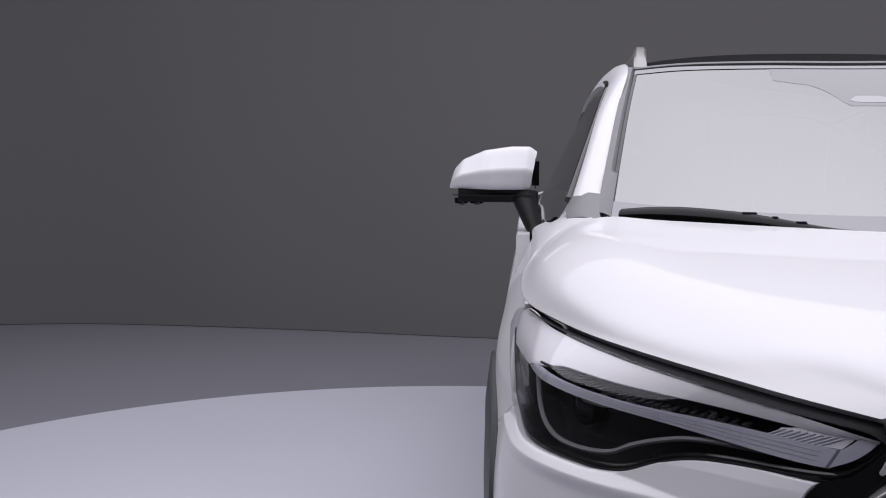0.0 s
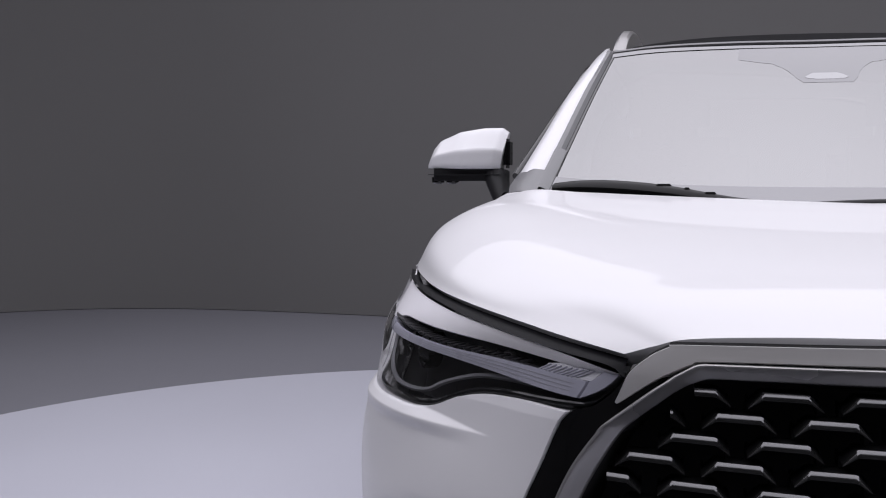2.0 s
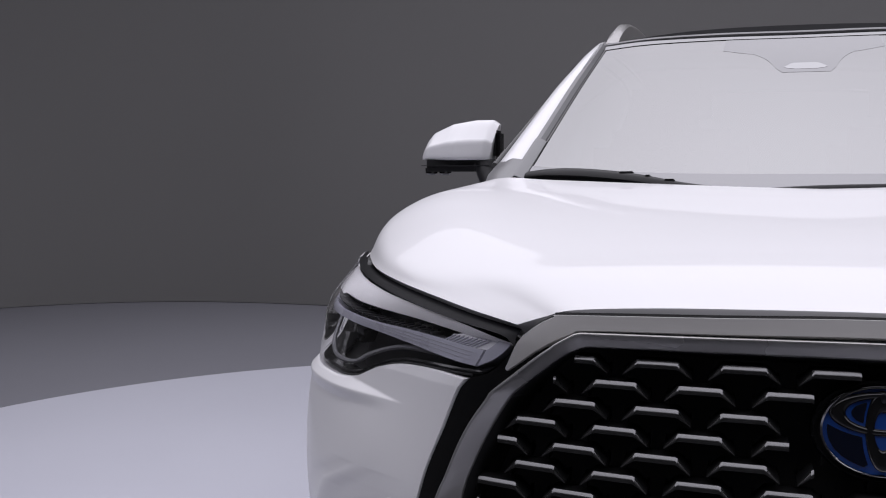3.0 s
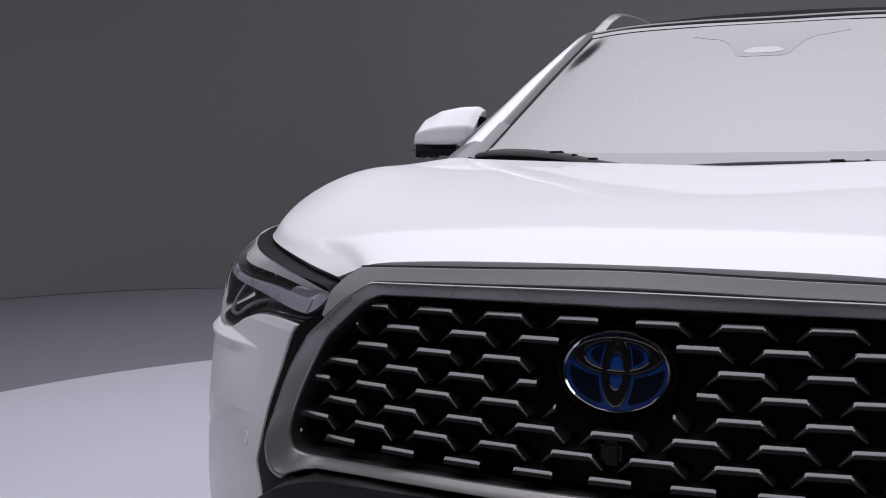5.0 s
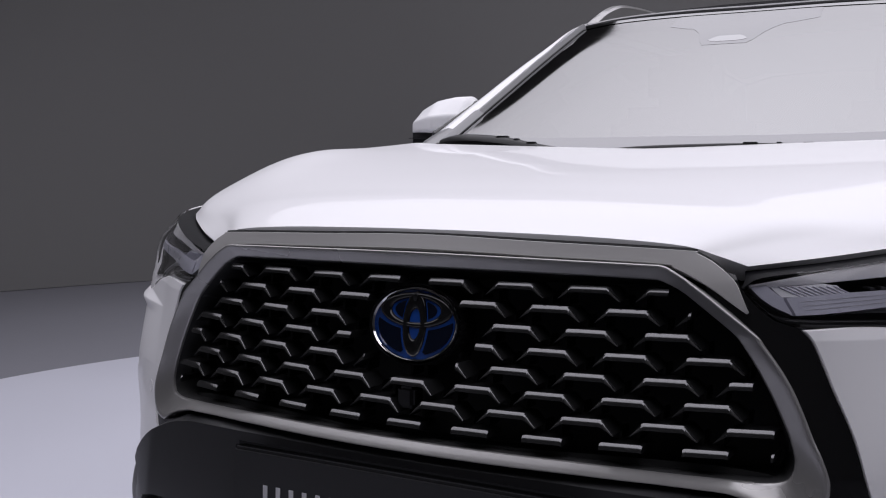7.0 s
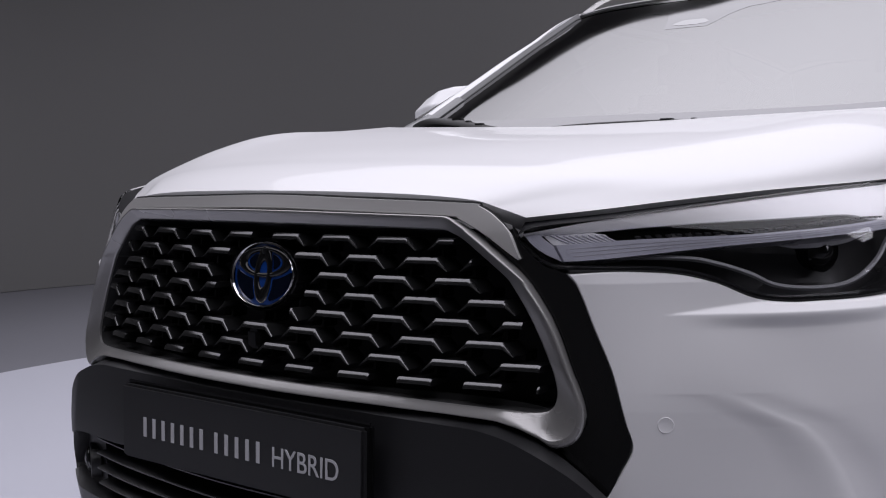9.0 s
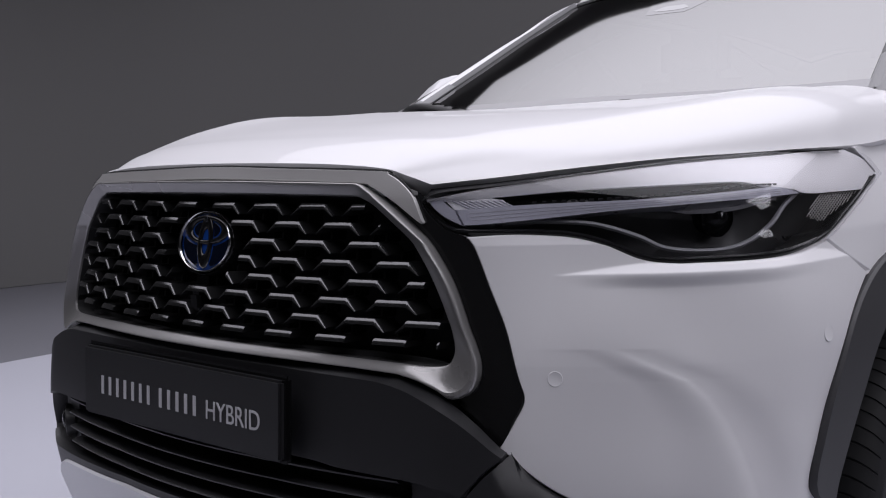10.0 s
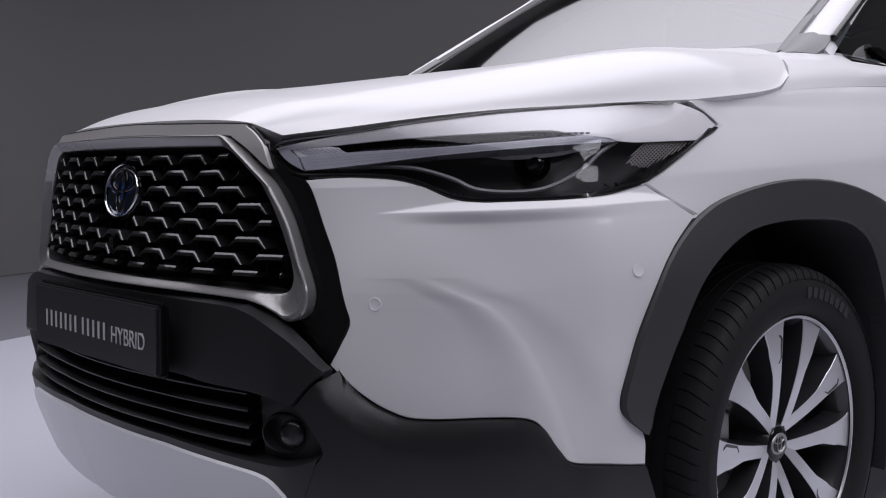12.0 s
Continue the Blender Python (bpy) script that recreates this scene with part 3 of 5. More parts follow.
def grille():
    # gloss black side trim between the frame and the painted corner
    def trim(side):
        inner = RIDGE[3:9] + [(1.73, .900), (1.68, .918), (1.72, .934), (1.80, .945)]
        outer = [(2.10, .640)] + SIDE_TRIM[:-1] + [(2.09, .8735), (2.03, .874), (1.955, .888), (1.925, .915), (1.93, .936)]
        n = 60
        o, i = curve(outer, n), curve([(1.98, .652)] + inner, n)
        t = steps(14, 0.03)
        G = i[:, None] * (1 - t)[None, :, None] + o[:, None] * t[None, :, None]
        panel("side_trim", skin_patch(G, side, -0.002), GLOSS, car, "gloss black trim beside the grille", depth=0.03)
    both(trim)
    # satin frame round the opening in one loop
    n = 80
    arc_o, arc_i = curve(RIDGE, n), curve(OPENING, n)
    across = np.linspace(1, -1, 60)
    top_o = np.stack([1.42 * across, .9415 + 0.003 * (1 - across ** 2)], 1)
    top_i = np.stack([1.34 * across, .9270 + 0.002 * (1 - across ** 2)], 1)
    low_o = np.stack([-1.95 * across, np.interp(np.abs(across), [0, .5, .7, .86, .93, 1], [.6915, .6905, .6885, .6845, .6770, .6650])], 1)
    low_i = np.stack([-1.86 * across, np.interp(np.abs(across), [0, .5, .9, 1], [.7045, .7030, .6975, .6960])], 1)
    mirror = lambda c: c[::-1] * (-1, 1)
    O = np.concatenate([arc_o, top_o[1:-1], mirror(arc_o), low_o[1:-1]])
    I = np.concatenate([arc_i, top_i[1:-1], mirror(arc_i), low_i[1:-1]])
    # share of the way in, and how far it stands proud, from the outside to the opening
    prof = [(0.0, -0.014), (-0.03, 0.016), (-0.02, 0.0215), (0.03, 0.0245), (0.10, 0.0255), (0.20, 0.0250), (0.25, 0.0235), (0.55, 0.0175), (0.93, 0.0105), (0.99, 0.0085), (1.0, 0.004)]
    rings = []
    for k, lift in prof:
        G = O * (1 - k) + I * k
        rings.append(skin(G[:, 0], G[:, 1]) + skin_normal(G[:, 0], G[:, 1]) * lift)
    R = np.stack(rings, 1)
    R = np.concatenate([R, R[:1]])
    mesh("grille_frame", R.reshape(-1, 3), grid_faces(len(R), len(prof)), SATIN, car, "satin grey metal grille frame", sharp=14)
    wall = np.stack([skin(I[:, 0], I[:, 1]) + skin_normal(I[:, 0], I[:, 1]) * k for k in (0.005, -0.075)], 1)
    wall = np.concatenate([wall, wall[:1]])
    mesh("opening_wall", wall.reshape(-1, 3), grid_faces(len(wall), 2), SEAL, car, "black inner wall of the grille opening")
    # flat satin cap between frame and hood, running down to a point at either end
    low = [(1.835, .8900), (1.74, .9150), (1.64, .9285), (1.51, .9400), (1.40, .9445), (.7, .9480)]
    high = [(1.855, .8920), (1.90, .9240), (1.82, .9450), (1.70, .9575), (1.60, .9615), (.7, .9670)]
    whole = lambda half, mid: [(-u, z) for u, z in half] + [(0, mid)] + half[::-1]
    low, high = whole(low, .9510), whole(high, .9710)
    a, b = spline(np.array(low), np.linspace(0, 12, 160)), spline(np.array(high), np.linspace(0, 12, 160))
    t = steps(10, 0.04)
    G = a[:, None] * (1 - t)[None, :, None] + b[:, None] * t[None, :, None]
    P, N = skin_patch(G, 1, 0.004)
    panel("grille_cap", P + N * 0.004, CAP, car, "flat satin grey cap above the grille", N=N, depth=0.02, lip=0.002)
    # black strip over the hood's turned-in rim, in place of the gap's shade
    edge = b[(b[:, 1] > 0.926)]
    G = edge[:, None] + np.array([(0, -0.002), (0, 0.001), (0, 0.0036)])[None]
    panel("nose_gap_strip", skin_patch(G, 1, 0.003), SEAL, car, "black strip drawn for the dark gap between hood and grille cap", depth=0.01, lip=0)
    G = coons([(-2.1, .69), (0, .69), (2.1, .69)], [(-1.66, .945), (0, .945), (1.66, .945)], [(-2.1, .69), (-2.15, .75), (-1.90, .86), (-1.66, .945)], [(2.1, .69), (2.15, .75), (1.90, .86), (1.66, .945)], 40, 20)
    return panel("grille", skin_patch(G, 1, -0.075), SEAL, car, "black honeycomb grille, its shelf faces coloured lighter for the light they catch", depth=0.01)


grille_body = grille()


def inside_opening(x, z, margin=0.0):
    lim = np.interp(z, [.698, .704, .720, .743, .766, .8165, .872, .911, .926], [.452, .472, .481, .477, .466, .438, .398, .355, .32])
    return 0.716 + margin < z < 0.926 - margin and abs(x) < lim - margin


def skin_u(x, z):
    """The station at which the nose reaches x."""
    u = np.linspace(0, 3, 301)
    return np.interp(abs(x), skin(u, z)[:, 0], u) * (1 if x >= 0 else -1)


def front(x, z, lift=0.0):
    p = skin(skin_u(x, z), z)
    return np.array([p[0], p[1] - lift, z])


def honeycomb():
    """Rows of staggered eyebrow bars: a level shelf with a sloping leg at each end, over dark webs."""
    PX, PZ, HALF = 0.0973, 0.0268, 0.0245
    prof = [(0.0095, -0.0048), (0.0115, -0.0038), (0.0109, -0.0016), (0.0094, 0.0003), (0.0068, 0.0024), (0.0040, 0.0024), (-0.030, 0.0002), (-0.030, -0.0050), (0.0095, -0.0044)]
    m = len(prof)
    for row in range(9):
        z = 0.9148 - PZ * row
        for col in range(-6, 7):
            x = (col + (0.5 if row % 2 == 0 else 0.0)) * PX
            line = [(-HALF - 0.015, -0.0145), (-HALF - 0.001, -0.001), (-HALF + 0.002, 0), (0, 0), (HALF - 0.002, 0), (HALF + 0.001, -0.001), (HALF + 0.015, -0.0145)]
            line = [(x + a, z + b) for a, b in line]
            line = [q for q in line if inside_opening(*q, 0.001) and math.hypot(q[0] / 0.080, (q[1] - 0.853) / 0.061) > 1]
            if len(line) < 2:
                continue
            slim = [1.25 if abs(b - z) < 0.002 else 0.11 for a, b in line]
            P = np.stack([np.stack([front(a, b, lift) + (0, 0, dz * k) for lift, dz in prof]) for (a, b), k in zip(line, slim)])
            n = len(line)
            # shelf fronts and leg edges are coloured lighter, as if lit from above
            mesh("grille_bar", P.reshape(-1, 3), grid_faces(n, m) + [list(range(m - 1)), [(n - 1) * m + k for k in range(m - 1)]], GRID, grille_body, sharp=32, second=LITBARS, marked=[k * (m - 1) + j for k in range(n - 1) for j in ((1, 2, 3, 4) if min(slim[k], slim[k + 1]) > 1 else (3,))])
            # webs that carry the bars
            for s in (-1, 1):
                a, b = (x + s * (HALF + 0.013), z - 0.013), (x + s * (PX / 2 - HALF + 0.013), z - PZ)
                if inside_opening(*a) and inside_opening(*b, 0.001):
                    P = np.array([[front(*q, l) + (dx, 0, 0) for l, dx in ((-0.022, -0.002), (-0.022, 0.002), (-0.05, 0.002), (-0.05, -0.002))] for q in (a, b)])
                    mesh("grille_web", P.reshape(-1, 3), [[0, 1, 5, 4], [1, 2, 6, 5], [2, 3, 7, 6], [3, 0, 4, 7]], GRID, grille_body, sharp=25)


honeycomb()


def headlamp(side):
    """Lens over a dark housing with a light guide, a white reflector shelf, a projector and a mesh corner."""
    s = lambda G, lift: skin_patch(G, side, lift)
    low = [(1.93, .912), (1.945, .900), (1.975, .886), (2.05, .8768)] + LAMP_LOW[3:]
    top = [(1.93, .919), (2.10, .9330)] + LAMP_TOP[1:6] + [(6.10, .9785), (6.38, .9730)] + LAMP_TOP[8:]
    G = coons(low, top, [(1.93, .912), (1.928, .915), (1.93, .919)], [LAMP_LOW[-1], LAMP_LOW[-1]], 90, 30, 0.004)
    lamp = panel("headlamp", s(G, -0.075), LAMPDARK, car, "slim headlamp with a clear lens over a dark housing", depth=-0.06, lip=0.0)
    lens = mesh("lens", s(G, 0.001)[0].reshape(-1, 3), grid_faces(90, 30), LENS, lamp, "clear glossy lens")
    lens.visible_shadow = False
    # black border under the lens, all round
    n = 90
    edge_o, edge_i = curve(low, n), curve([(u, z + 0.009) for u, z in low[:-1]] + [(6.85, .937)], n)
    E = edge_o[:, None] * np.linspace(1, 0, 4)[None, :, None] + edge_i[:, None] * np.linspace(0, 1, 4)[None, :, None]
    panel("bezel", s(E, -0.006), GLOSS, lamp, "gloss black bezel", depth=0.03)
    # level black strip between the lens and the hood's edge
    c = curve([(1.93, .921), (2.10, .9335)] + LAMP_TOP[1:6] + [(6.10, .9785)], 70)
    P = skin(c[:, 0], c[:, 1])
    h = hood_point(np.ones(90) * side, np.linspace(0, 0.64, 90)) * (side, 1, 1)
    near = np.argmin(np.linalg.norm((h[None] - P[:, None])[..., :2], axis=-1), axis=1)
    h = spline(h[near], np.linspace(0, 69, 70))
    P = np.stack([P + (-0.001, 0.001, -0.0015), P * 0.5 + h * 0.5 + (0, 0, -0.0035), h + (-0.004, 0.006, -0.006), h + (-0.03, 0.04, -0.03)], 1)
    mesh("hood_seal", flipped(P, side).reshape(-1, 3), grid_faces(70, 4), STRIP, car, "black strip between hood and headlamp")
    # white shelf along the top; past station 5.5 it stands in for lens reflections
    G = coons([(1.98, 0.9205), (2.42, 0.9275), (2.79, 0.9325), (3.23, 0.9375), (3.85, 0.9425), (4.55, 0.9450), (4.88, 0.9400), (5.45, 0.9250), (5.62, 0.9185), (5.88, 0.9150), (6.20, 0.9150), (6.74, 0.9150)], [(1.98, 0.9240), (2.56, 0.9415), (3.27, 0.9562), (4.07, 0.9675), (4.97, 0.9735), (5.62, 0.9755), (6.05, 0.9760), (6.28, 0.9745), (6.50, 0.9680), (6.72, 0.9580), (6.95, 0.9395)], [(1.98, .9205), (1.98, .9240)], [(6.74, .9150), (6.86, .9275), (6.95, .9395)], 70, 14)
    down = (1 - np.linspace(0, 1, 14))[None] ** 1.3 * (1 - ease((G[..., 0] - 5.0) / 0.7))
    panel("reflector_shelf", skin_patch(G, side, -0.004, lambda P, u, z: -0.008 * down - 0.004 * ease((u - 5.35) / 0.4)), REFLECT, lamp, "white reflector shelf, its outer end in place of a lens reflection", depth=0.002, lip=0.0)
    # milky light guide
    G = coons([(2.12, 0.8885), (2.40, 0.8915), (2.88, 0.8975), (3.59, 0.9075), (4.49, 0.9150), (5.00, 0.9165), (5.62, 0.9175)], [(2.15, 0.9100), (2.58, 0.9150), (3.02, 0.9175), (3.59, 0.9205), (4.31, 0.9275), (4.90, 0.9315), (5.22, 0.9310), (5.62, 0.9195)], [(2.12, .8885), (2.15, .9100)], [(5.62, .9175), (5.62, .9195)], 60, 8)
    guide = panel("light_guide", s(G, -0.008), LIGHTBAR, lamp, "milky grey light guide strip", depth=0.03, lip=0.004)
    for q in (0.28, 0.5, 0.72):
        c = G[2:-6, 0] * (1 - q) + G[2:-6, -1] * q
        tube("guide_line", s(c, -0.0080)[0], 0.0004, LINE, guide, "fine line along the guide", sides=4, n=40)
    # pale ledge behind the guide's upper edge, with dark notches in a row, under a deep dark slot
    ledge_line = [(2.50, 0.9140), (3.02, 0.9175), (3.59, 0.9205), (4.31, 0.9275), (4.90, 0.9315), (5.22, 0.9310), (5.62, 0.9195)]
    c = curve(ledge_line, 70)
    A, B = skin(c[:, 0], c[:, 1] - 0.0015), skin_normal(c[:, 0], c[:, 1])
    P = np.stack([A - B * d + (0, 0, h) for d, h in ((0.009, 0.0), (0.026, 0.0012), (0.046, 0.0026), (0.047, -0.004))], 1)
    mesh("ledge", flipped(P, side).reshape(-1, 3), grid_faces(70, 4), TURN, lamp, "pale ribbed ledge behind the light guide", sharp=30)
    c = curve([(2.75, 0.9158), (3.02, 0.9175), (3.59, 0.9205), (4.31, 0.9275), (4.90, 0.9315), (5.22, 0.9310)], 34)
    for k in range(34):
        D = skin_normal(c[k, 0], c[k, 1])
        D = D - (0, 0, D[2])
        D /= np.linalg.norm(D)
        T = np.array([-D[1], D[0], 0]) * 0.0030
        O = skin(c[k, 0], c[k, 1] - 0.0015)
        q = [O - D * d + T * g + (0, 0, h) for h in (0.0002, 0.0026) for d, g in ((0.011, -1), (0.011, 1), (0.030, 1), (0.030, -1))]
        mesh("tooth", np.array(q) * (side, 1, 1), [[0, 1, 2, 3], [4, 5, 6, 7], [0, 1, 5, 4], [1, 2, 6, 5], [2, 3, 7, 6], [3, 0, 4, 7]], LAMPDARK, guide, sharp=20)
    # small dark lamps in the slot
    for u in (3.05, 3.42, 3.78, 4.12):
        z = np.interp(u, [2.79, 3.23, 3.85, 4.31], [0.9240, 0.9275, 0.9320, 0.9350])
        O, D = skin(u, z), skin_normal(u, z)
        for n, (w, mat) in enumerate(((0.016, STEEL), (0.0035, LINE))):
            bm = block((w, 0.012, 0.015), 0.002)
            ob = part("slot_lamp" if n == 0 else "slot_divider", bm, mat, lamp)
            ob.matrix_basis = Matrix.Translation(Vector((O - D * (0.044 - 0.004 * n)) * (side, 1, 1)) + Vector((0.015 * n * side, 0.012 * n, 0))) @ Vector((0, -1, 0)).rotation_difference(Vector(D * (side, 1, 0))).to_matrix().to_4x4()
    # chrome line round the dark chamber
    c = curve([(2.21, 0.8897), (2.64, 0.8900), (3.08, 0.8875), (3.33, 0.8800), (3.59, 0.8675), (3.88, 0.8510), (4.34, 0.8455), (4.79, 0.8510), (5.28, 0.8750), (5.51, 0.9000), (5.70, 0.9165)], 60)
    P = skin(c[:, 0], c[:, 1])
    nn = np.stack([np.gradient(P[:, 1]), -np.gradient(P[:, 0]), 0 * P[:, 0]], 1)
    nn /= np.linalg.norm(nn, axis=1, keepdims=True) + 1e-9
    P = P - nn * 0.020
    tube("chrome_line", flipped(P, side), 0.0036, LINE, lamp, "satin grey line round the dark chamber", sides=6, n=60)
    # projector
    p, q = skin(4.70, .886), skin(4.80, .886)
    nn = np.array([q[1] - p[1], -(q[0] - p[0]), 0])
    nn /= np.linalg.norm(nn)
    v, f = lathe([(-0.03, 0.026), (0.0, 0.027), (0.003, 0.024), (-0.004, 0.021), (0.002, 0.017), (0.006, 0.010), (0.0075, 0.001)], 28)
    ob = mesh("projector", v, f, GLOSS, lamp, "round dark projector lens")
    d = Vector(nn * (side, 1, 1))
    ob.matrix_basis = Matrix.Translation(Vector((p - nn * 0.055) * (side, 1, 1))) @ Vector((1, 0, 0)).rotation_difference(d).to_matrix().to_4x4()
    # turn lamp near the tip
    G = coons([(2.15, .9105), (2.40, .9120), (2.58, .9140)], [(2.11, .9265), (2.34, .9310), (2.54, .9245)], [(2.15, .9105), (2.11, .9265)], [(2.58, .9140), (2.54, .9245)], 20, 8)
    turn = panel("turn_lamp", s(G, -0.012), TURN, lamp, "pale ribbed turn lamp", depth=0.01)
    for k in range(9):
        u = 2.17 + 0.043 * k
        P = np.array([skin(u + 0.1 * (1 - q), .9125 + 0.011 * q) + skin_normal(u, .915) * -0.0115 for q in (0.0, 0.5, 1.0)])
        tube("rib", flipped(P, side), 0.0011, LIGHTBAR, turn, sides=6, n=5)
    G = coons([(2.12, .8885), (2.04, .8985), (2.00, .9100), (1.985, .9235)], [(2.15, .9100), (2.125, .9160), (2.105, .9220), (2.09, .9275)], [(2.12, .8885), (2.15, .9100)], [(1.985, .9235), (2.09, .9275)], 20, 8)
    panel("guide_end", s(G, -0.008), LIGHTBAR, lamp, "milky grey end of the light guide", depth=0.03, lip=0.004)
    # mesh corner
    for k in range(30):
        for sl in (-1, 1):
            u0 = 5.60 + 0.048 * k
            t = np.linspace(0, 1, 12)
            U, Z = u0 + 0.17 * sl * (2 * t - 1), .873 + 0.042 * t
            ok = (U > np.interp(Z, [.874, .878, .9075, .915], [6.05, 5.85, 5.98, 6.10])) & (U < np.interp(Z, [.874, .8975, .913], [6.17, 6.56, 6.74]))
            if ok.sum() > 2:
                P = skin(U[ok], Z[ok]) - (0.014, 0.004, 0)
                tube("mesh_wire", flipped(P, side), 0.0009, STEEL, lamp, sides=4, n=6)


both(headlamp)


def emblem():
    centre = front(0, 0.853)
    v, f = lathe([(-0.03, 1.13), (0.002, 1.13), (0.006, 1.09), (0.002, 1.04), (0.000, 1.02)], 64)
    ob = mesh("emblem", [(a[1] * 0.066, -a[0], a[2] * 0.049) for a in v], f, GLOSS, car, "oval badge with chrome rings on blue")
    ob.location = (0, centre[1] + 0.006, 0.853)
    ob.rotation_euler = (radians(-12), 0, 0)
    v, f = lathe([(0.0, 1.02), (0.006, 1.02), (0.009, 0.985), (0.007, 0.95), (0.0, 0.94)], 64)
    mesh("ring", [(a[1] * 0.066, -a[0], a[2] * 0.049) for a in v], f, CHROME, ob, "bright chrome outer ring")
    v, f = lathe([(0.001, 0.945), (0.003, 0.80), (0.004, 0.4), (0.0045, 0.01)], 64)
    mesh("plaque", [(a[1] * 0.066, -a[0], a[2] * 0.049) for a in v], f, BLUE, ob, "deep blue enamel plaque")
    # smoked ovals that lie on the plaque
    ovals = ((0.0560, 0.0240, 0.0190, 0.68), (0.0185, 0.0440, 0.0005, 0.46))
    for name, (rx, rz, dz, inner) in zip(("wide_oval", "tall_oval"), ovals):
        v, f = lathe([(0.003, 1.0), (0.0062, 0.97), (0.0076, 0.90), (0.0080, (1 + inner) / 2), (0.0074, inner + 0.08), (0.0060, inner + 0.02), (0.003, inner)], 56)
        mesh(name, [(a[1] * rx, -a[0], (a[2] * rz + dz)) for a in v], f, GLOSS, ob, "smoked black oval", sharp=70)
    # a darker field inside each cell, a little in from the cell's edge
    def free(x, z, gap):
        if math.hypot(x / (0.0620 - gap), z / (0.0455 - gap)) > 1:
            return False
        for rx, rz, dz, inner in ovals:
            r = math.hypot(x / rx, (z - dz) / rz)
            m = gap / min(rx, rz)
            if inner - m < r < 1 + m * 0.8:
                return False
        return True
    for cx, cz, gap in ((-0.034, -0.014, 0.0042), (0.034, -0.014, 0.0042), (-0.026, 0.0235, 0.0024), (0.026, 0.0235, 0.0024), (0.0, -0.018, 0.0022)):
        ring = []
        for k in range(36):
            a, r = 2 * math.pi * k / 36, 0.0
            while r < 0.05 and free(cx + r * math.cos(a), cz + r * math.sin(a), gap):
                r += 0.0004
            ring.append((cx + r * math.cos(a), cz + r * math.sin(a)))
        verts = [(x, -0.0049, z) for x, z in ring] + [(x, -0.002, z) for x, z in ring] + [(cx, -0.0050, cz)]
        mesh("enamel_field", verts, [[k, (k + 1) % 36, 72] for k in range(36)] + [[k, (k + 1) % 36, 36 + (k + 1) % 36, 36 + k] for k in range(36)], DEEPBLUE, ob, "darker blue enamel field", sharp=30)
    # bright sliver in place of the highlight at the tall oval's top
    v, f = lathe([(0.006, 1.0), (0.0098, 0.8), (0.0108, 0.01)], 24)
    mesh("oval_glint", [(a[1] * 0.0042, -a[0], a[2] * 0.0060 + 0.0355) for a in v], f, DARKCHROME, ob, "smoked chrome sliver in place of a highlight on the oval")


emblem()


def plate():
    bm = block((0.52, 0.012, 0.118), 0.004)
    ob = part("plate", bm, PLASTIC, car, "dark grey plate with a row of pale bars")
    ob.location, ob.rotation_euler = (0, 0.0, 0.612), (radians(-3), 0, 0)
    bm = block((0.532, 0.014, 0.128), 0.006)
    ob2 = part("plate_holder", bm, GLOSS, car, "black plate holder")
    ob2.location, ob2.rotation_euler = (0, 0.009, 0.612), (radians(-3), 0, 0)
    # one bar for every sign of the first two words, then the word that is spelt out
    x = -0.207
    for word, gap in ((7, 0.011), (5, 0.011)):
        for k in range(word):
            bm = block((0.0074, 0.001, 0.031), 0)
            b = part("bar", bm, LETTER, ob)
            b.location = (x + 0.00675, -0.0065, -0.004)
            x += 0.0226
        x += gap
    text = bpy.data.curves.new("word", "FONT")
    text.body, text.size, text.extrude, text.space_character = "HYBRID", 0.0475, 0.0005, 1.0
    holder = bpy.data.objects.new("word", text)
    scene.collection.objects.link(holder)
    bpy.context.view_layer.update()
    me = bpy.data.meshes.new_from_object(holder.evaluated_get(bpy.context.evaluated_depsgraph_get()))
    bpy.data.objects.remove(holder)
    me.materials.clear()
    me.materials.append(LETTER)
    width = max(v.co.x for v in me.vertices)
    word = new("lettering", me)
    word.parent = ob
    word.matrix_basis = Matrix.Translation((x, -0.0065, -0.0195)) @ Matrix.Rotation(math.pi / 2, 4, "X") @ Matrix.Diagonal((0.130 / width, 0.88, 1, 1))
    tagged(word, "pale grey capital letters")


plate()


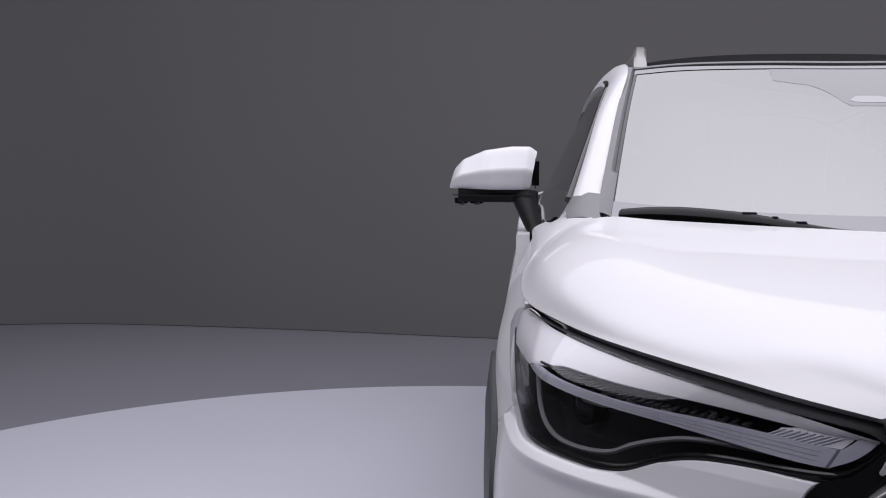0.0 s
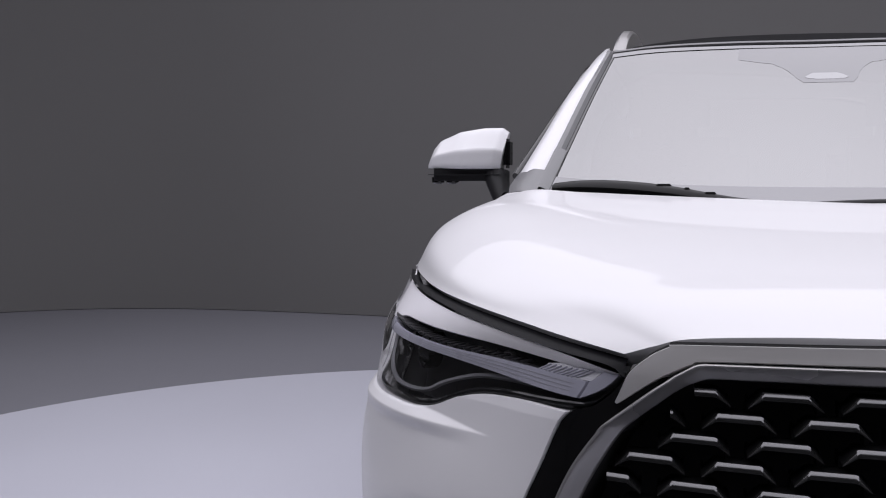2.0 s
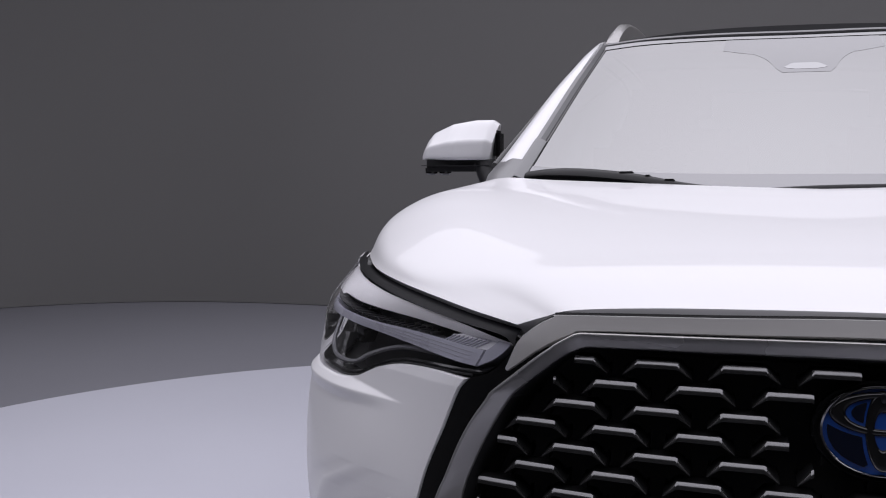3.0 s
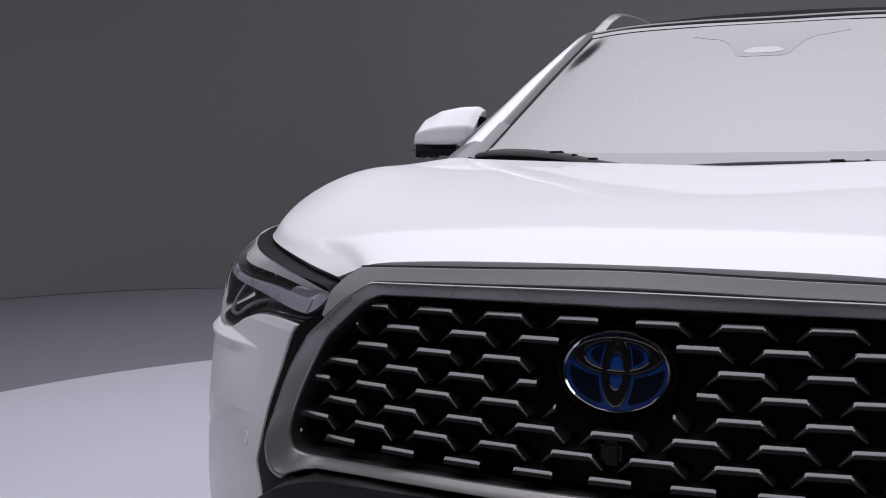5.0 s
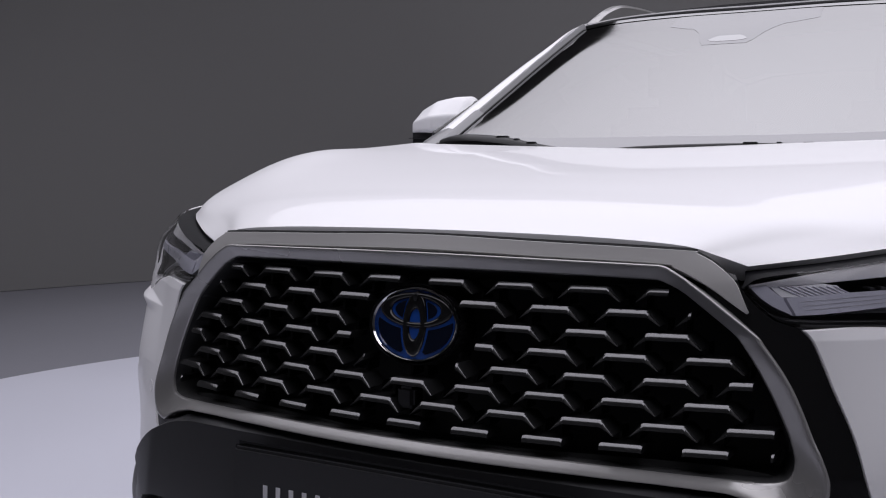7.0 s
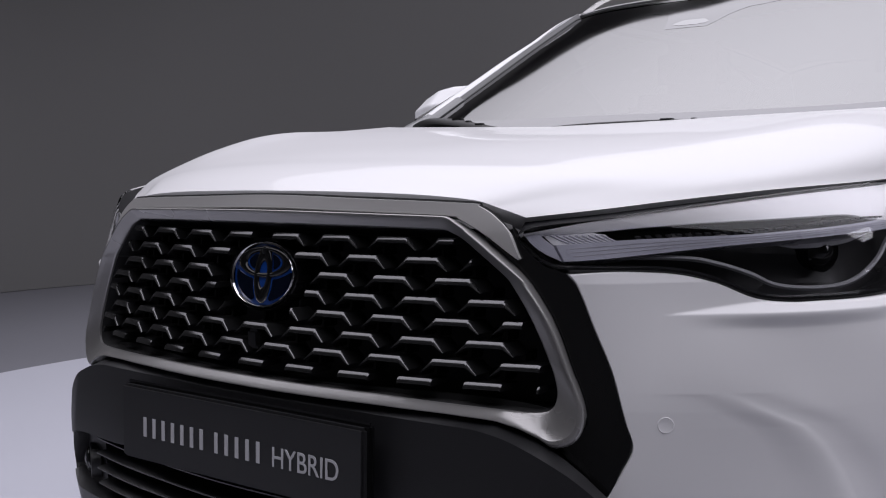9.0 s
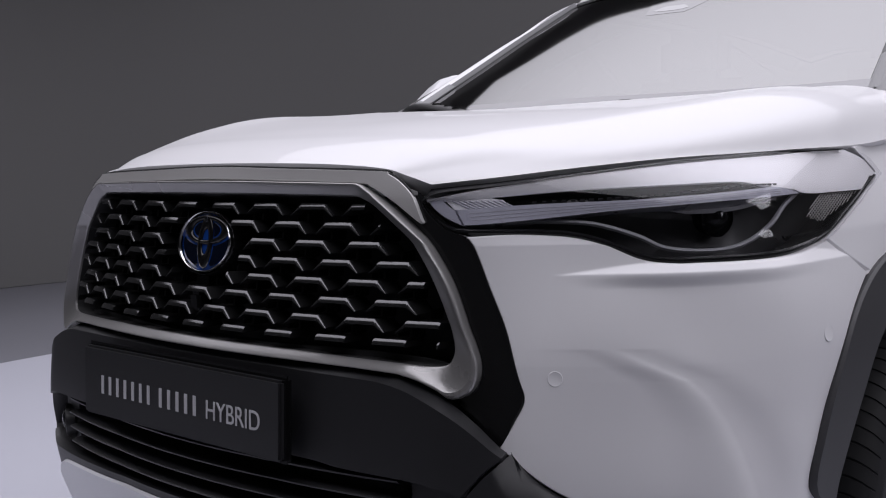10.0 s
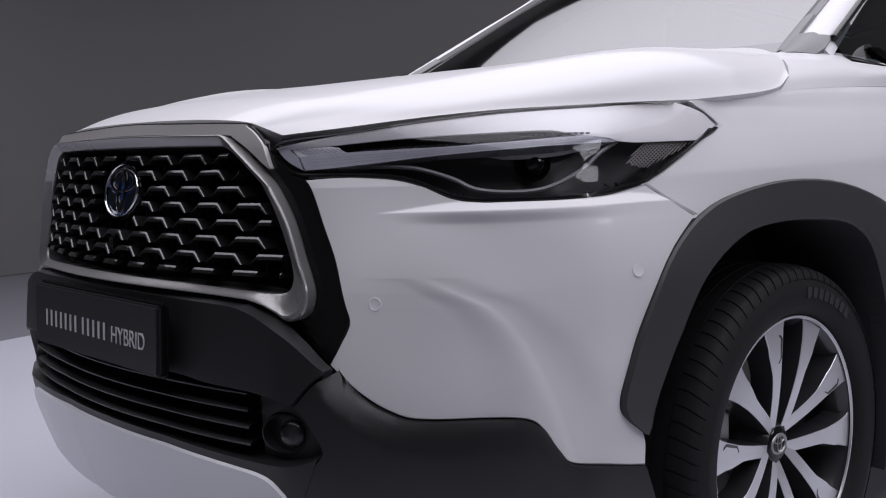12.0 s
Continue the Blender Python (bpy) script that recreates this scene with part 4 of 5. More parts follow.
def small_front():
    # forward camera under the emblem
    p = front(0, 0.760)
    ob = part("front_camera", block((0.026, 0.03, 0.030), 0.005), GLOSS, car, "small black front camera")
    ob.location = (0, p[1] + 0.004, 0.760)

    def details(side):
        for u, z in ((3.0, .684), (5.86, .719)):
            p, e = skin(u, z), 1e-3
            n = np.cross(skin(u + e, z) - p, skin(u, z + e) - p)
            n /= np.linalg.norm(n)
            n *= np.sign((n * (p - MIDDLE)).sum())
            v, f = lathe([(-0.012, 0.0105), (0.0002, 0.0105), (0.0008, 0.0098), (0.0005, 0.0090), (0.0006, 0.0001)], 24)
            ob = mesh("parking_sensor", [(a[0], a[1] * (1.22 if u > 5 else 1.0), a[2] * (1.22 if u > 5 else 1.0)) for a in v], f, PAINT, car, "round white parking sensor")
            d = Vector(n * (side, 1, 1))
            ob.matrix_basis = Matrix.Translation(Vector((p + n * bump(p, np.array(u), np.array(z))) * (side, 1, 1))) @ Vector((1, 0, 0)).rotation_difference(d).to_matrix().to_4x4()
        # fog lamp in an oval pocket
        p = skin(1.98, .484) + skin_normal(1.98, .484) * 0.024
        v, f = lathe([(-0.02, 1.12), (-0.003, 1.04), (-0.002, 0.98), (-0.008, 0.92), (-0.034, 0.80), (-0.042, 0.01)], 36)
        ob = mesh("fog_lamp", [(a[1] * 0.038, -a[0], a[2] * 0.030) for a in v], f, PLASTIC, car, "small round fog lamp in a black pocket")
        ob.location, ob.rotation_euler = Vector(p * (side, 1, 1)), (0, 0, radians(33 * side))
        v, f = lathe([(-0.014, 0.002), (-0.012, 0.010), (-0.007, 0.0175), (-0.002, 0.0205), (-0.004, 0.0225)], 28)
        mesh("reflector", [(a[1] + 0.013 * side, -a[0], a[2]) for a in v], f, DARKCHROME, ob, "dark bowl behind the lens")
        v, f = lathe([(-0.006, 0.022), (0.000, 0.021), (0.003, 0.019), (0.006, 0.012), (0.008, 0.0005)], 28)
        mesh("fog_lens", [(a[1] + 0.013 * side, -a[0], a[2]) for a in v], f, LENS, ob, "clear round lens").visible_shadow = False
    both(details)


small_front()


def wheel(x, y, side):
    """Tyre, rim, five forked spokes, cap, nuts and the brake disc; axis along x, face outwards."""
    w = new("wheel")
    w.parent = car
    tagged(w, "dark alloy wheel with machined forked spokes and a black tyre")
    R = 0.338
    prof = [(-0.10, 0.248), (-0.112, 0.262), (-0.116, 0.295), (-0.108, 0.322), (-0.090, R - 0.004), (-0.05, R), (0.05, R), (0.084, R - 0.004), (0.103, 0.324), (0.1125, 0.300), (0.114, 0.285), (0.109, 0.262), (0.098, 0.249), (0.088, 0.246)]
    v, f = lathe(spline(np.array(prof), np.linspace(0, len(prof) - 1, 60)), 120)
    tyre = mesh("tyre", v, f, RUBBER, w, "black road tyre with fine tread grooves", sharp=60)
    # tread: blocks round the shoulder, and ribs across the middle
    for band, x0, x1, lift in (("shoulder_tread", 0.060, 0.110, 0.0), ("inner_tread", -0.110, -0.060, 0.0)):
        vs, fs = [], []
        dense = spline(np.array(prof), np.linspace(0, len(prof) - 1, 400))
        keep = dense[(dense[:, 0] >= x0) & (dense[:, 0] <= x1) & (dense[:, 1] > 0.312)]
        keep = keep[np.linspace(0, len(keep) - 1, 8).astype(int)]
        if x0 < 0:
            keep = keep[::-1]
        far = (keep[:, 0] - keep[0, 0]) / (keep[-1, 0] - keep[0, 0])
        for k in range(78):
            p0 = len(vs)
            for (xx, rr), way in zip(keep, far):
                for share in (0.0, 0.03, 0.87, 0.90):
                    aa = 2 * math.pi * (k + share + 0.55 * way ** 2) / 78
                    up = 0.0022 if 0.01 < share < 0.89 else 0.0
                    vs.append((xx + up * 0.5 * way * (1 if x0 > 0 else -1), (rr + up) * math.cos(aa), (rr + up) * math.sin(aa)))
            for j in range(7):
                for c in range(3):
                    fs.append([p0 + 4 * j + c, p0 + 4 * j + c + 1, p0 + 4 * j + c + 5, p0 + 4 * j + c + 4])
        mesh(band, vs, fs, RUBBER, tyre, sharp=25)
    for xx in (-0.045, -0.015, 0.015, 0.045):
        vs, fs = lathe([(xx - 0.012, R - 0.003), (xx - 0.011, R + 0.0015), (xx + 0.011, R + 0.0015), (xx + 0.012, R - 0.003)], 120)
        mesh("tread_rib", vs, fs, RUBBER, tyre, sharp=25)
    # plain raised bars on the sidewall
    for start, count in ((0.9, 8), (0.9 + math.pi, 8)):
        for k in range(count):
            a0 = start + 0.075 * k
            vs = [(xx, r * math.cos(a), r * math.sin(a)) for xx in (0.1125, 0.1155) for r in (0.279, 0.299) for a in (a0, a0 + 0.05)]
            mesh("sidewall_bar", vs, [[0, 1, 3, 2], [4, 5, 7, 6], [0, 1, 5, 4], [1, 3, 7, 5], [3, 2, 6, 7], [2, 0, 4, 6]], SEAL, tyre, sharp=20)
    prof = [(-0.095, 0.24), (-0.09, 0.225), (0.02, 0.215), (0.07, 0.226), (0.083, 0.234), (0.094, 0.2455), (0.088, 0.250), (-0.095, 0.250)]
    v, f = lathe(prof + prof[:1], 96)
    rim = mesh("rim", v, f, WHEELDARK, w, "dark painted wheel rim", sharp=30)
    v, f = lathe([(0.0935, 0.2450), (0.0960, 0.2440), (0.0955, 0.2405), (0.0925, 0.2385)], 96)
    mesh("rim_edge", v, f, ALLOY, rim, "bright machined rim edge")
    for k in range(5):
        mid = radians(84 + 72 * k)
        for s in (-1, 1):
            # one arm of the fork, from the hub to the rim, wider outside
            a_hub, a_rim = mid + s * 0.60, mid + s * 0.262
            n = 26
            t = np.linspace(0, 1, n)
            left = np.interp(t, [0, 0.40, 0.52, 0.72, 0.80, 1], [0.0110, 0.0130, 0.0150, 0.0275, 0.0300, 0.0440])
            right = np.interp(t, [0, 0.40, 0.60, 0.80, 0.93, 1], [0.0110, 0.0130, 0.0145, 0.0190, 0.0240, 0.030])
            half = (left, right) if s < 0 else (right, left)
            xx = 0.089 - 0.020 * (1 - t) ** 2 + 0.002 * np.sin(t * np.pi)
            ends = np.array([(0.037 * math.cos(a_hub), 0.037 * math.sin(a_hub)), (0.240 * math.cos(a_rim), 0.240 * math.sin(a_rim))])
            c = ends[0] + (ends[1] - ends[0]) * t[:, None]
            d = np.gradient(c, axis=0)
            d /= np.linalg.norm(d, axis=1, keepdims=True)
            nrm = np.stack([-d[:, 1], d[:, 0]], 1)
            face = [np.concatenate([xx[:, None] + o, c + nrm * ((half[0] if m < 0 else half[1]) * m)[:, None]], 1) for m, o in ((-1, -0.0012), (-0.97, 0.0), (0.97, 0.0), (1, -0.0012))]
            P = np.stack(face, 1)
            mesh("spoke_face", P.reshape(-1, 3), grid_faces(n, 4), ALLOY, rim, "machined spoke face", sharp=18)
            sides = [np.concatenate([xx[:, None] + o, c + nrm * ((half[0] if m < 0 else half[1]) * m)[:, None]], 1) for m, o in ((-0.99, -0.0012), (-1.25, -0.045), (1.25, -0.045), (0.99, -0.0012), (-0.99, -0.0012))]
            P = np.stack(sides, 1)
            mesh("spoke", P.reshape(-1, 3), grid_faces(n, 5), WHEELDARK, rim, "dark painted spoke", sharp=50)
            if s > 0:
                # dark hooked groove let into one arm of each fork
                g = np.array([(0.62, 0.2), (0.66, 0.75), (0.84, 0.75), (0.88, 0.35)])
                q = np.stack([np.interp(np.linspace(0, 3, 24), range(4), g[:, k]) for k in (0, 1)], 1)
                at = lambda w: np.stack([np.interp(q[:, 0], t, xx) + 0.0004, *[np.interp(q[:, 0], t, c[:, k]) - np.interp(q[:, 0], t, nrm[:, k]) * np.interp(q[:, 0], t, half[0]) * (q[:, 1] + w) for k in (0, 1)]], 1)
                P = np.stack([at(-0.16) - (0.002, 0, 0), at(-0.14), at(0.14), at(0.16) - (0.002, 0, 0)], 1)
                mesh("spoke_groove", P.reshape(-1, 3), grid_faces(24, 4), WHEELDARK, rim, "dark hooked groove")
        a = radians(84 + 36 + 72 * k)
        v, f = lathe([(0.03, 0.009), (0.055, 0.009), (0.058, 0.007), (0.058, 0.0003)], 6)
        ob = mesh("wheel_nut", v, f, STEEL, rim, sharp=30)
        ob.location = (0, 0.057 * math.cos(a), 0.057 * math.sin(a))
    v, f = lathe([(0.0, 0.075), (0.030, 0.066), (0.048, 0.048), (0.066, 0.0365), (0.0690, 0.0345), (0.0690, 0.0325)], 48)
    mesh("hub", v, f, WHEELDARK, rim, "dark wheel hub")
    v, f = lathe([(0.060, 0.0335), (0.070, 0.0325), (0.0725, 0.029), (0.073, 0.0005)], 40)
    cap = mesh("hub_cap", v, f, GLOSS, rim, "black hub cap with a chrome oval")
    for rx, rz, dz in ((0.0275, 0.0205, 0), (0.019, 0.008, 0.008), (0.0075, 0.018, 0)):
        v, f = lathe([(0.0728, 1.0), (0.0745, 0.96), (0.0745, 0.82), (0.0728, 0.76)], 32)
        mesh("cap_oval", [(b[0], b[1] * rx, b[2] * rz + dz) for b in v], f, STEEL, cap)
    v, f = lathe([(-0.03, 0.08), (-0.03, 0.15), (-0.008, 0.15), (-0.008, 0.08)], 64)
    mesh("brake_disc", v, f, STEEL, w, "bare steel brake disc", sharp=30)
    bm = block((0.06, 0.07, 0.12), 0.012)
    bmesh.ops.translate(bm, verts=bm.verts, vec=(0.0, -0.125, 0.06))
    part("brake_caliper", bm, STEEL, w, "grey brake caliper")
    w.matrix_basis = Matrix.Translation((x, y, R + 0.001)) @ (Matrix.Identity(4) if side > 0 else Matrix.Rotation(math.pi, 4, "Z"))
    return w


WX = 0.752
first = wheel(WX, 0.957, 1)
for x, y, side in ((-WX, 0.957, -1), (WX, 3.604, 1), (-WX, 3.604, -1)):
    ob = copy_thing(first, Matrix.Translation((x, y, 0.339)) @ (Matrix.Identity(4) if side > 0 else Matrix.Rotation(math.pi, 4, "Z")))
    ob.parent = car


# ---- glasshouse ----
# its points are given in the windscreen's own level, which leans forward a little from the wheels' level
LEAN = Matrix.Translation((0, 0.12, 0.86)) @ Matrix.Rotation(radians(-1.66), 4, "X") @ Matrix.Translation((0, -0.12, -0.86))


def leaning(build):
    """Builds parts of the car and leans them together."""
    before = set(car.children)
    build()
    for ob in set(car.children) - before:
        ob.matrix_basis = LEAN @ ob.matrix_basis


SCREEN_ROWS = (
    [(0, 1.030, 1.088), (.25, 1.068, 1.090), (.48, 1.160, 1.101), (.640, 1.262, 1.118)],
    [(0, 1.315, 1.250), (.24, 1.345, 1.249), (.46, 1.417, 1.247), (.605, 1.490, 1.245)],
    [(0, 1.590, 1.389), (.23, 1.614, 1.388), (.43, 1.666, 1.384), (.568, 1.720, 1.374)],
    [(0, 1.850, 1.501), (.21, 1.862, 1.503), (.40, 1.900, 1.503), (.528, 1.940, 1.496)],
)


def screen_grid(n, m, a0=-1.0, a1=1.0, b0=0.0, b1=1.0):
    rows = np.array(SCREEN_ROWS)
    a = np.linspace(a0, a1, n)
    full = np.concatenate([rows[:, :0:-1] * (-1, 1, 1), rows], axis=1)
    R = np.stack([spline(r, (a + 1) * 3) for r in full])
    return np.stack([spline(R[:, k], np.linspace(b0, b1, m) * 3) for k in range(n)])


def glasshouse():
    S = screen_grid(50, 26)
    ob = mesh("windscreen", S.reshape(-1, 3), grid_faces(50, 26), SCREEN, car, "large curved windscreen with bright reflections")
    ob.visible_shadow = False
    # black edge band under the glass and the sensor housing
    for name, g in (("screen_band", screen_grid(50, 4, b0=0.965, b1=1.0)), ("screen_foot", screen_grid(50, 4, b0=0.0, b1=0.085)), ("screen_edge", screen_grid(4, 26, a0=-1.0, a1=-0.982)), ("screen_edge", screen_grid(4, 26, a0=0.982, a1=1.0))):
        mesh(name, (g + (0, -0.0012, 0.0012)).reshape(-1, 3), grid_faces(*g.shape[:2]), GLOSS if name == "screen_edge" else FRIT, car, "dark printed windscreen edge under glossy glass")
    # printed patch round the camera, hanging from the top band, and the camera's pale window
    n = 31
    t = np.linspace(-1, 1, n)
    drop = np.interp(np.abs(t), [0, .26, .31, .44, .58, 1], [.632, .632, .650, .750, .800, .850])
    full = screen_grid(61, 121, -0.42, 0.42, 0.5, 1.0)
    at = lambda a, b: np.array([spline(full[:, j], np.array([(q / 0.42 + 1) * 30]))[0] for q, j in zip(a, np.clip(np.round((b - 0.5) / 0.5 * 120).astype(int), 0, 120))])
    P = np.stack([at(0.30 * t, drop + (0.964 - drop) * q) for q in np.linspace(0, 1, 6)], 1)
    mesh("sensor_print", (P + (0, -0.0003, 0.0003)).reshape(-1, 3), grid_faces(n, 6), SHADE, car, "grey printed patch round the camera at the top of the glass")
    P = np.stack([at((0.066 - 0.014 * q) * t, 0.684 + q * 0.050 * np.sqrt(1 - 0.92 * t ** 4)) for q in (-0.5, 0, 0.5)], 1)
    mesh("camera_window", (P + (0, -0.0005, 0.0005)).reshape(-1, 3), grid_faces(n, 3), FRITPALE, car, "pale oval window of the front camera")
    # roof
    rows = ([(0, 1.856, 1.507), (.21, 1.868, 1.509), (.40, 1.906, 1.508), (.535, 1.950, 1.500)],
            [(0, 2.3, 1.583), (.25, 2.3, 1.578), (.42, 2.3, 1.562), (.555, 2.3, 1.535)],
            [(0, 3.1, 1.597), (.25, 3.1, 1.592), (.42, 3.1, 1.577), (.555, 3.1, 1.535)],
            [(0, 3.95, 1.535), (.25, 3.95, 1.53), (.42, 3.93, 1.515), (.53, 3.88, 1.48)])
    rows = np.array(rows)
    full = np.concatenate([rows[:, :0:-1] * (-1, 1, 1), rows], axis=1)
    R = np.stack([spline(r, np.linspace(0, 6, 50)) for r in full])
    P = np.stack([spline(R[:, k], np.linspace(0, 3, 40)) for k in range(50)])
    panel("roof", P, ROOF, car, "gloss black roof", depth=0.03)
    head = np.stack([P[:, 0], P[:, 0] + (0, 0.006, 0.003), P[:, 0] + (0, 0.013, 0.006)], 1)
    panel("roof_header", head + (0, -0.004, 0.003), SCREENTRIM, car, "thin grey strip above the windscreen", depth=0.012, lip=0.002)
    # tailgate glass and rear close
    rear = np.stack([P[:, -1], P[:, -1] * (1.08, 1, 1) + (0, 0.25, -0.25), P[:, -1] * (1.25, 1, 1) + (0, 0.42, -0.5)], 1)
    panel("tailgate", rear, PAINT, car, "white tailgate", depth=0.03)

    def one_side(side):
        # black trim beside the screen, then the painted pillar
        inner = [(.640, 1.262, 1.118), (.605, 1.490, 1.245), (.568, 1.720, 1.374), (.528, 1.945, 1.498)]
        outer = [(.664, 1.262, 1.122), (.628, 1.490, 1.248), (.590, 1.720, 1.378), (.546, 1.950, 1.505)]
        i, o = curve(inner, 30), curve(outer, 30)
        P = np.stack([i + (0, 0, -0.002), i * 0.6 + o * 0.4 + (0, -0.008, 0.006), o + (0, 0, 0.003), o + (0, 0.01, -0.012)], 1)
        mesh("screen_trim", flipped(P, side).reshape(-1, 3), grid_faces(30, 4), SCREENTRIM, car, "mid grey trim beside the windscreen", sharp=70)
        i, o = i[:8], o[:8]
        P = np.stack([i + (-0.006, -0.002, -0.004), i + (-0.006, -0.006, 0.002), i * 0.5 + o * 0.5 + (0, -0.010, 0.008), o + (-0.001, -0.007, 0.005), o + (0.002, 0, -0.004)], 1)
        mesh("trim_cover", flipped(P, side).reshape(-1, 3), grid_faces(8, 5) + [[35, 36, 37, 38, 39]], SCREENTRIM, car, "thicker grey cover low on the pillar trim", sharp=50)
        a = curve([(.664, 1.262, 1.122), (.628, 1.490, 1.248), (.590, 1.720, 1.378), (.546, 1.950, 1.505), (.556, 2.3, 1.540), (.556, 3.1, 1.540), (.53, 3.88, 1.485)], 70)
        b = curve([(.722, 1.300, 1.130), (.676, 1.515, 1.253), (.632, 1.750, 1.378), (.594, 2.000, 1.474), (.604, 2.34, 1.500), (.604, 3.1, 1.500), (.60, 3.85, 1.44)], 70)
        c = b + (0.012, 0.02, -0.02)
        P = np.stack([a, a * 0.75 + b * 0.25 + (0, -0.004, 0.006), a * 0.35 + b * 0.65 + (0.002, -0.003, 0.005), b, c], 1)
        panel("pillar", flipped(P, side), PAINT, car, "pearl white windscreen pillar", depth=0.03, lip=0.0)
        # side glass with a black surround
        low = curve([(.742, 1.36, 1.108), (.775, 1.8, 1.075), (.79, 2.4, 1.078), (.79, 3.1, 1.10), (.72, 3.7, 1.16)], 40)
        high = curve([(.718, 1.350, 1.150), (.629, 1.80, 1.375), (.592, 2.05, 1.470), (.600, 2.7, 1.495), (.598, 3.2, 1.48), (.62, 3.7, 1.40)], 40)
        t = np.linspace(0, 1, 8)[None, :, None]
        P = low[:, None] * (1 - t) + high[:, None] * t
        g = mesh("side_glass", flipped(P, side).reshape(-1, 3), grid_faces(40, 8), PANE, car, "dark tinted side windows")
        g.visible_shadow = False
        tube("window_trim", flipped(high, side) + (0.004 * side, -0.004, 0.002), 0.008, GLOSS, car, "gloss black window surround", n=40)
        tube("belt_trim", flipped(low, side) + (0.006 * side, 0, -0.004), 0.010, GLOSS, car, "black belt trim", n=40)
        # pillar foot: small dark plate between fender and screen
        P = np.array([[(.655, 1.20, 1.106), (.69, 1.23, 1.118), (.728, 1.27, 1.112)], [(.658, 1.262, 1.128), (.695, 1.28, 1.135), (.730, 1.305, 1.128)], [(.650, 1.33, 1.165), (.682, 1.35, 1.168), (.715, 1.37, 1.162)]])
        panel("pillar_foot", flipped(np.stack([curve(r, 8) for r in P]), side) + (0, -0.006, 0.004), SCREENTRIM, car, "mid grey cover at the foot of the pillar", depth=0.02, lip=0.003)
        # roof rail: a wedge-shaped foot, then a square bar along the roof
        way = np.array([(.512, 1.95, 1.500, 1.508), (.510, 1.985, 1.508, 1.530), (.506, 2.04, 1.520, 1.556), (.498, 2.12, 1.532, 1.583), (.490, 2.22, 1.540, 1.592), (.483, 2.40, 1.548, 1.598), (.476, 3.0, 1.560, 1.606), (.470, 3.6, 1.535, 1.582), (.462, 3.82, 1.505, 1.515)])
        way = spline(way, np.linspace(0, 8, 60))
        ring = []
        for q, h in ((-1.0, 0.0), (-0.9, 0.85), (-0.55, 1.0), (0.55, 1.0), (0.95, 0.8), (1.15, 0.0), (-1.0, 0.0)):
            ring.append(np.stack([way[:, 0] + 0.019 * q, way[:, 1], way[:, 2] + (way[:, 3] - way[:, 2]) * h], 1))
        P = np.stack(ring, 1)
        mesh("roof_rail", flipped(P, side).reshape(-1, 3), grid_faces(60, 7), SATIN, car, "satin grey roof rail with a wedge-shaped foot", sharp=35)

    both(one_side)


leaning(glasshouse)


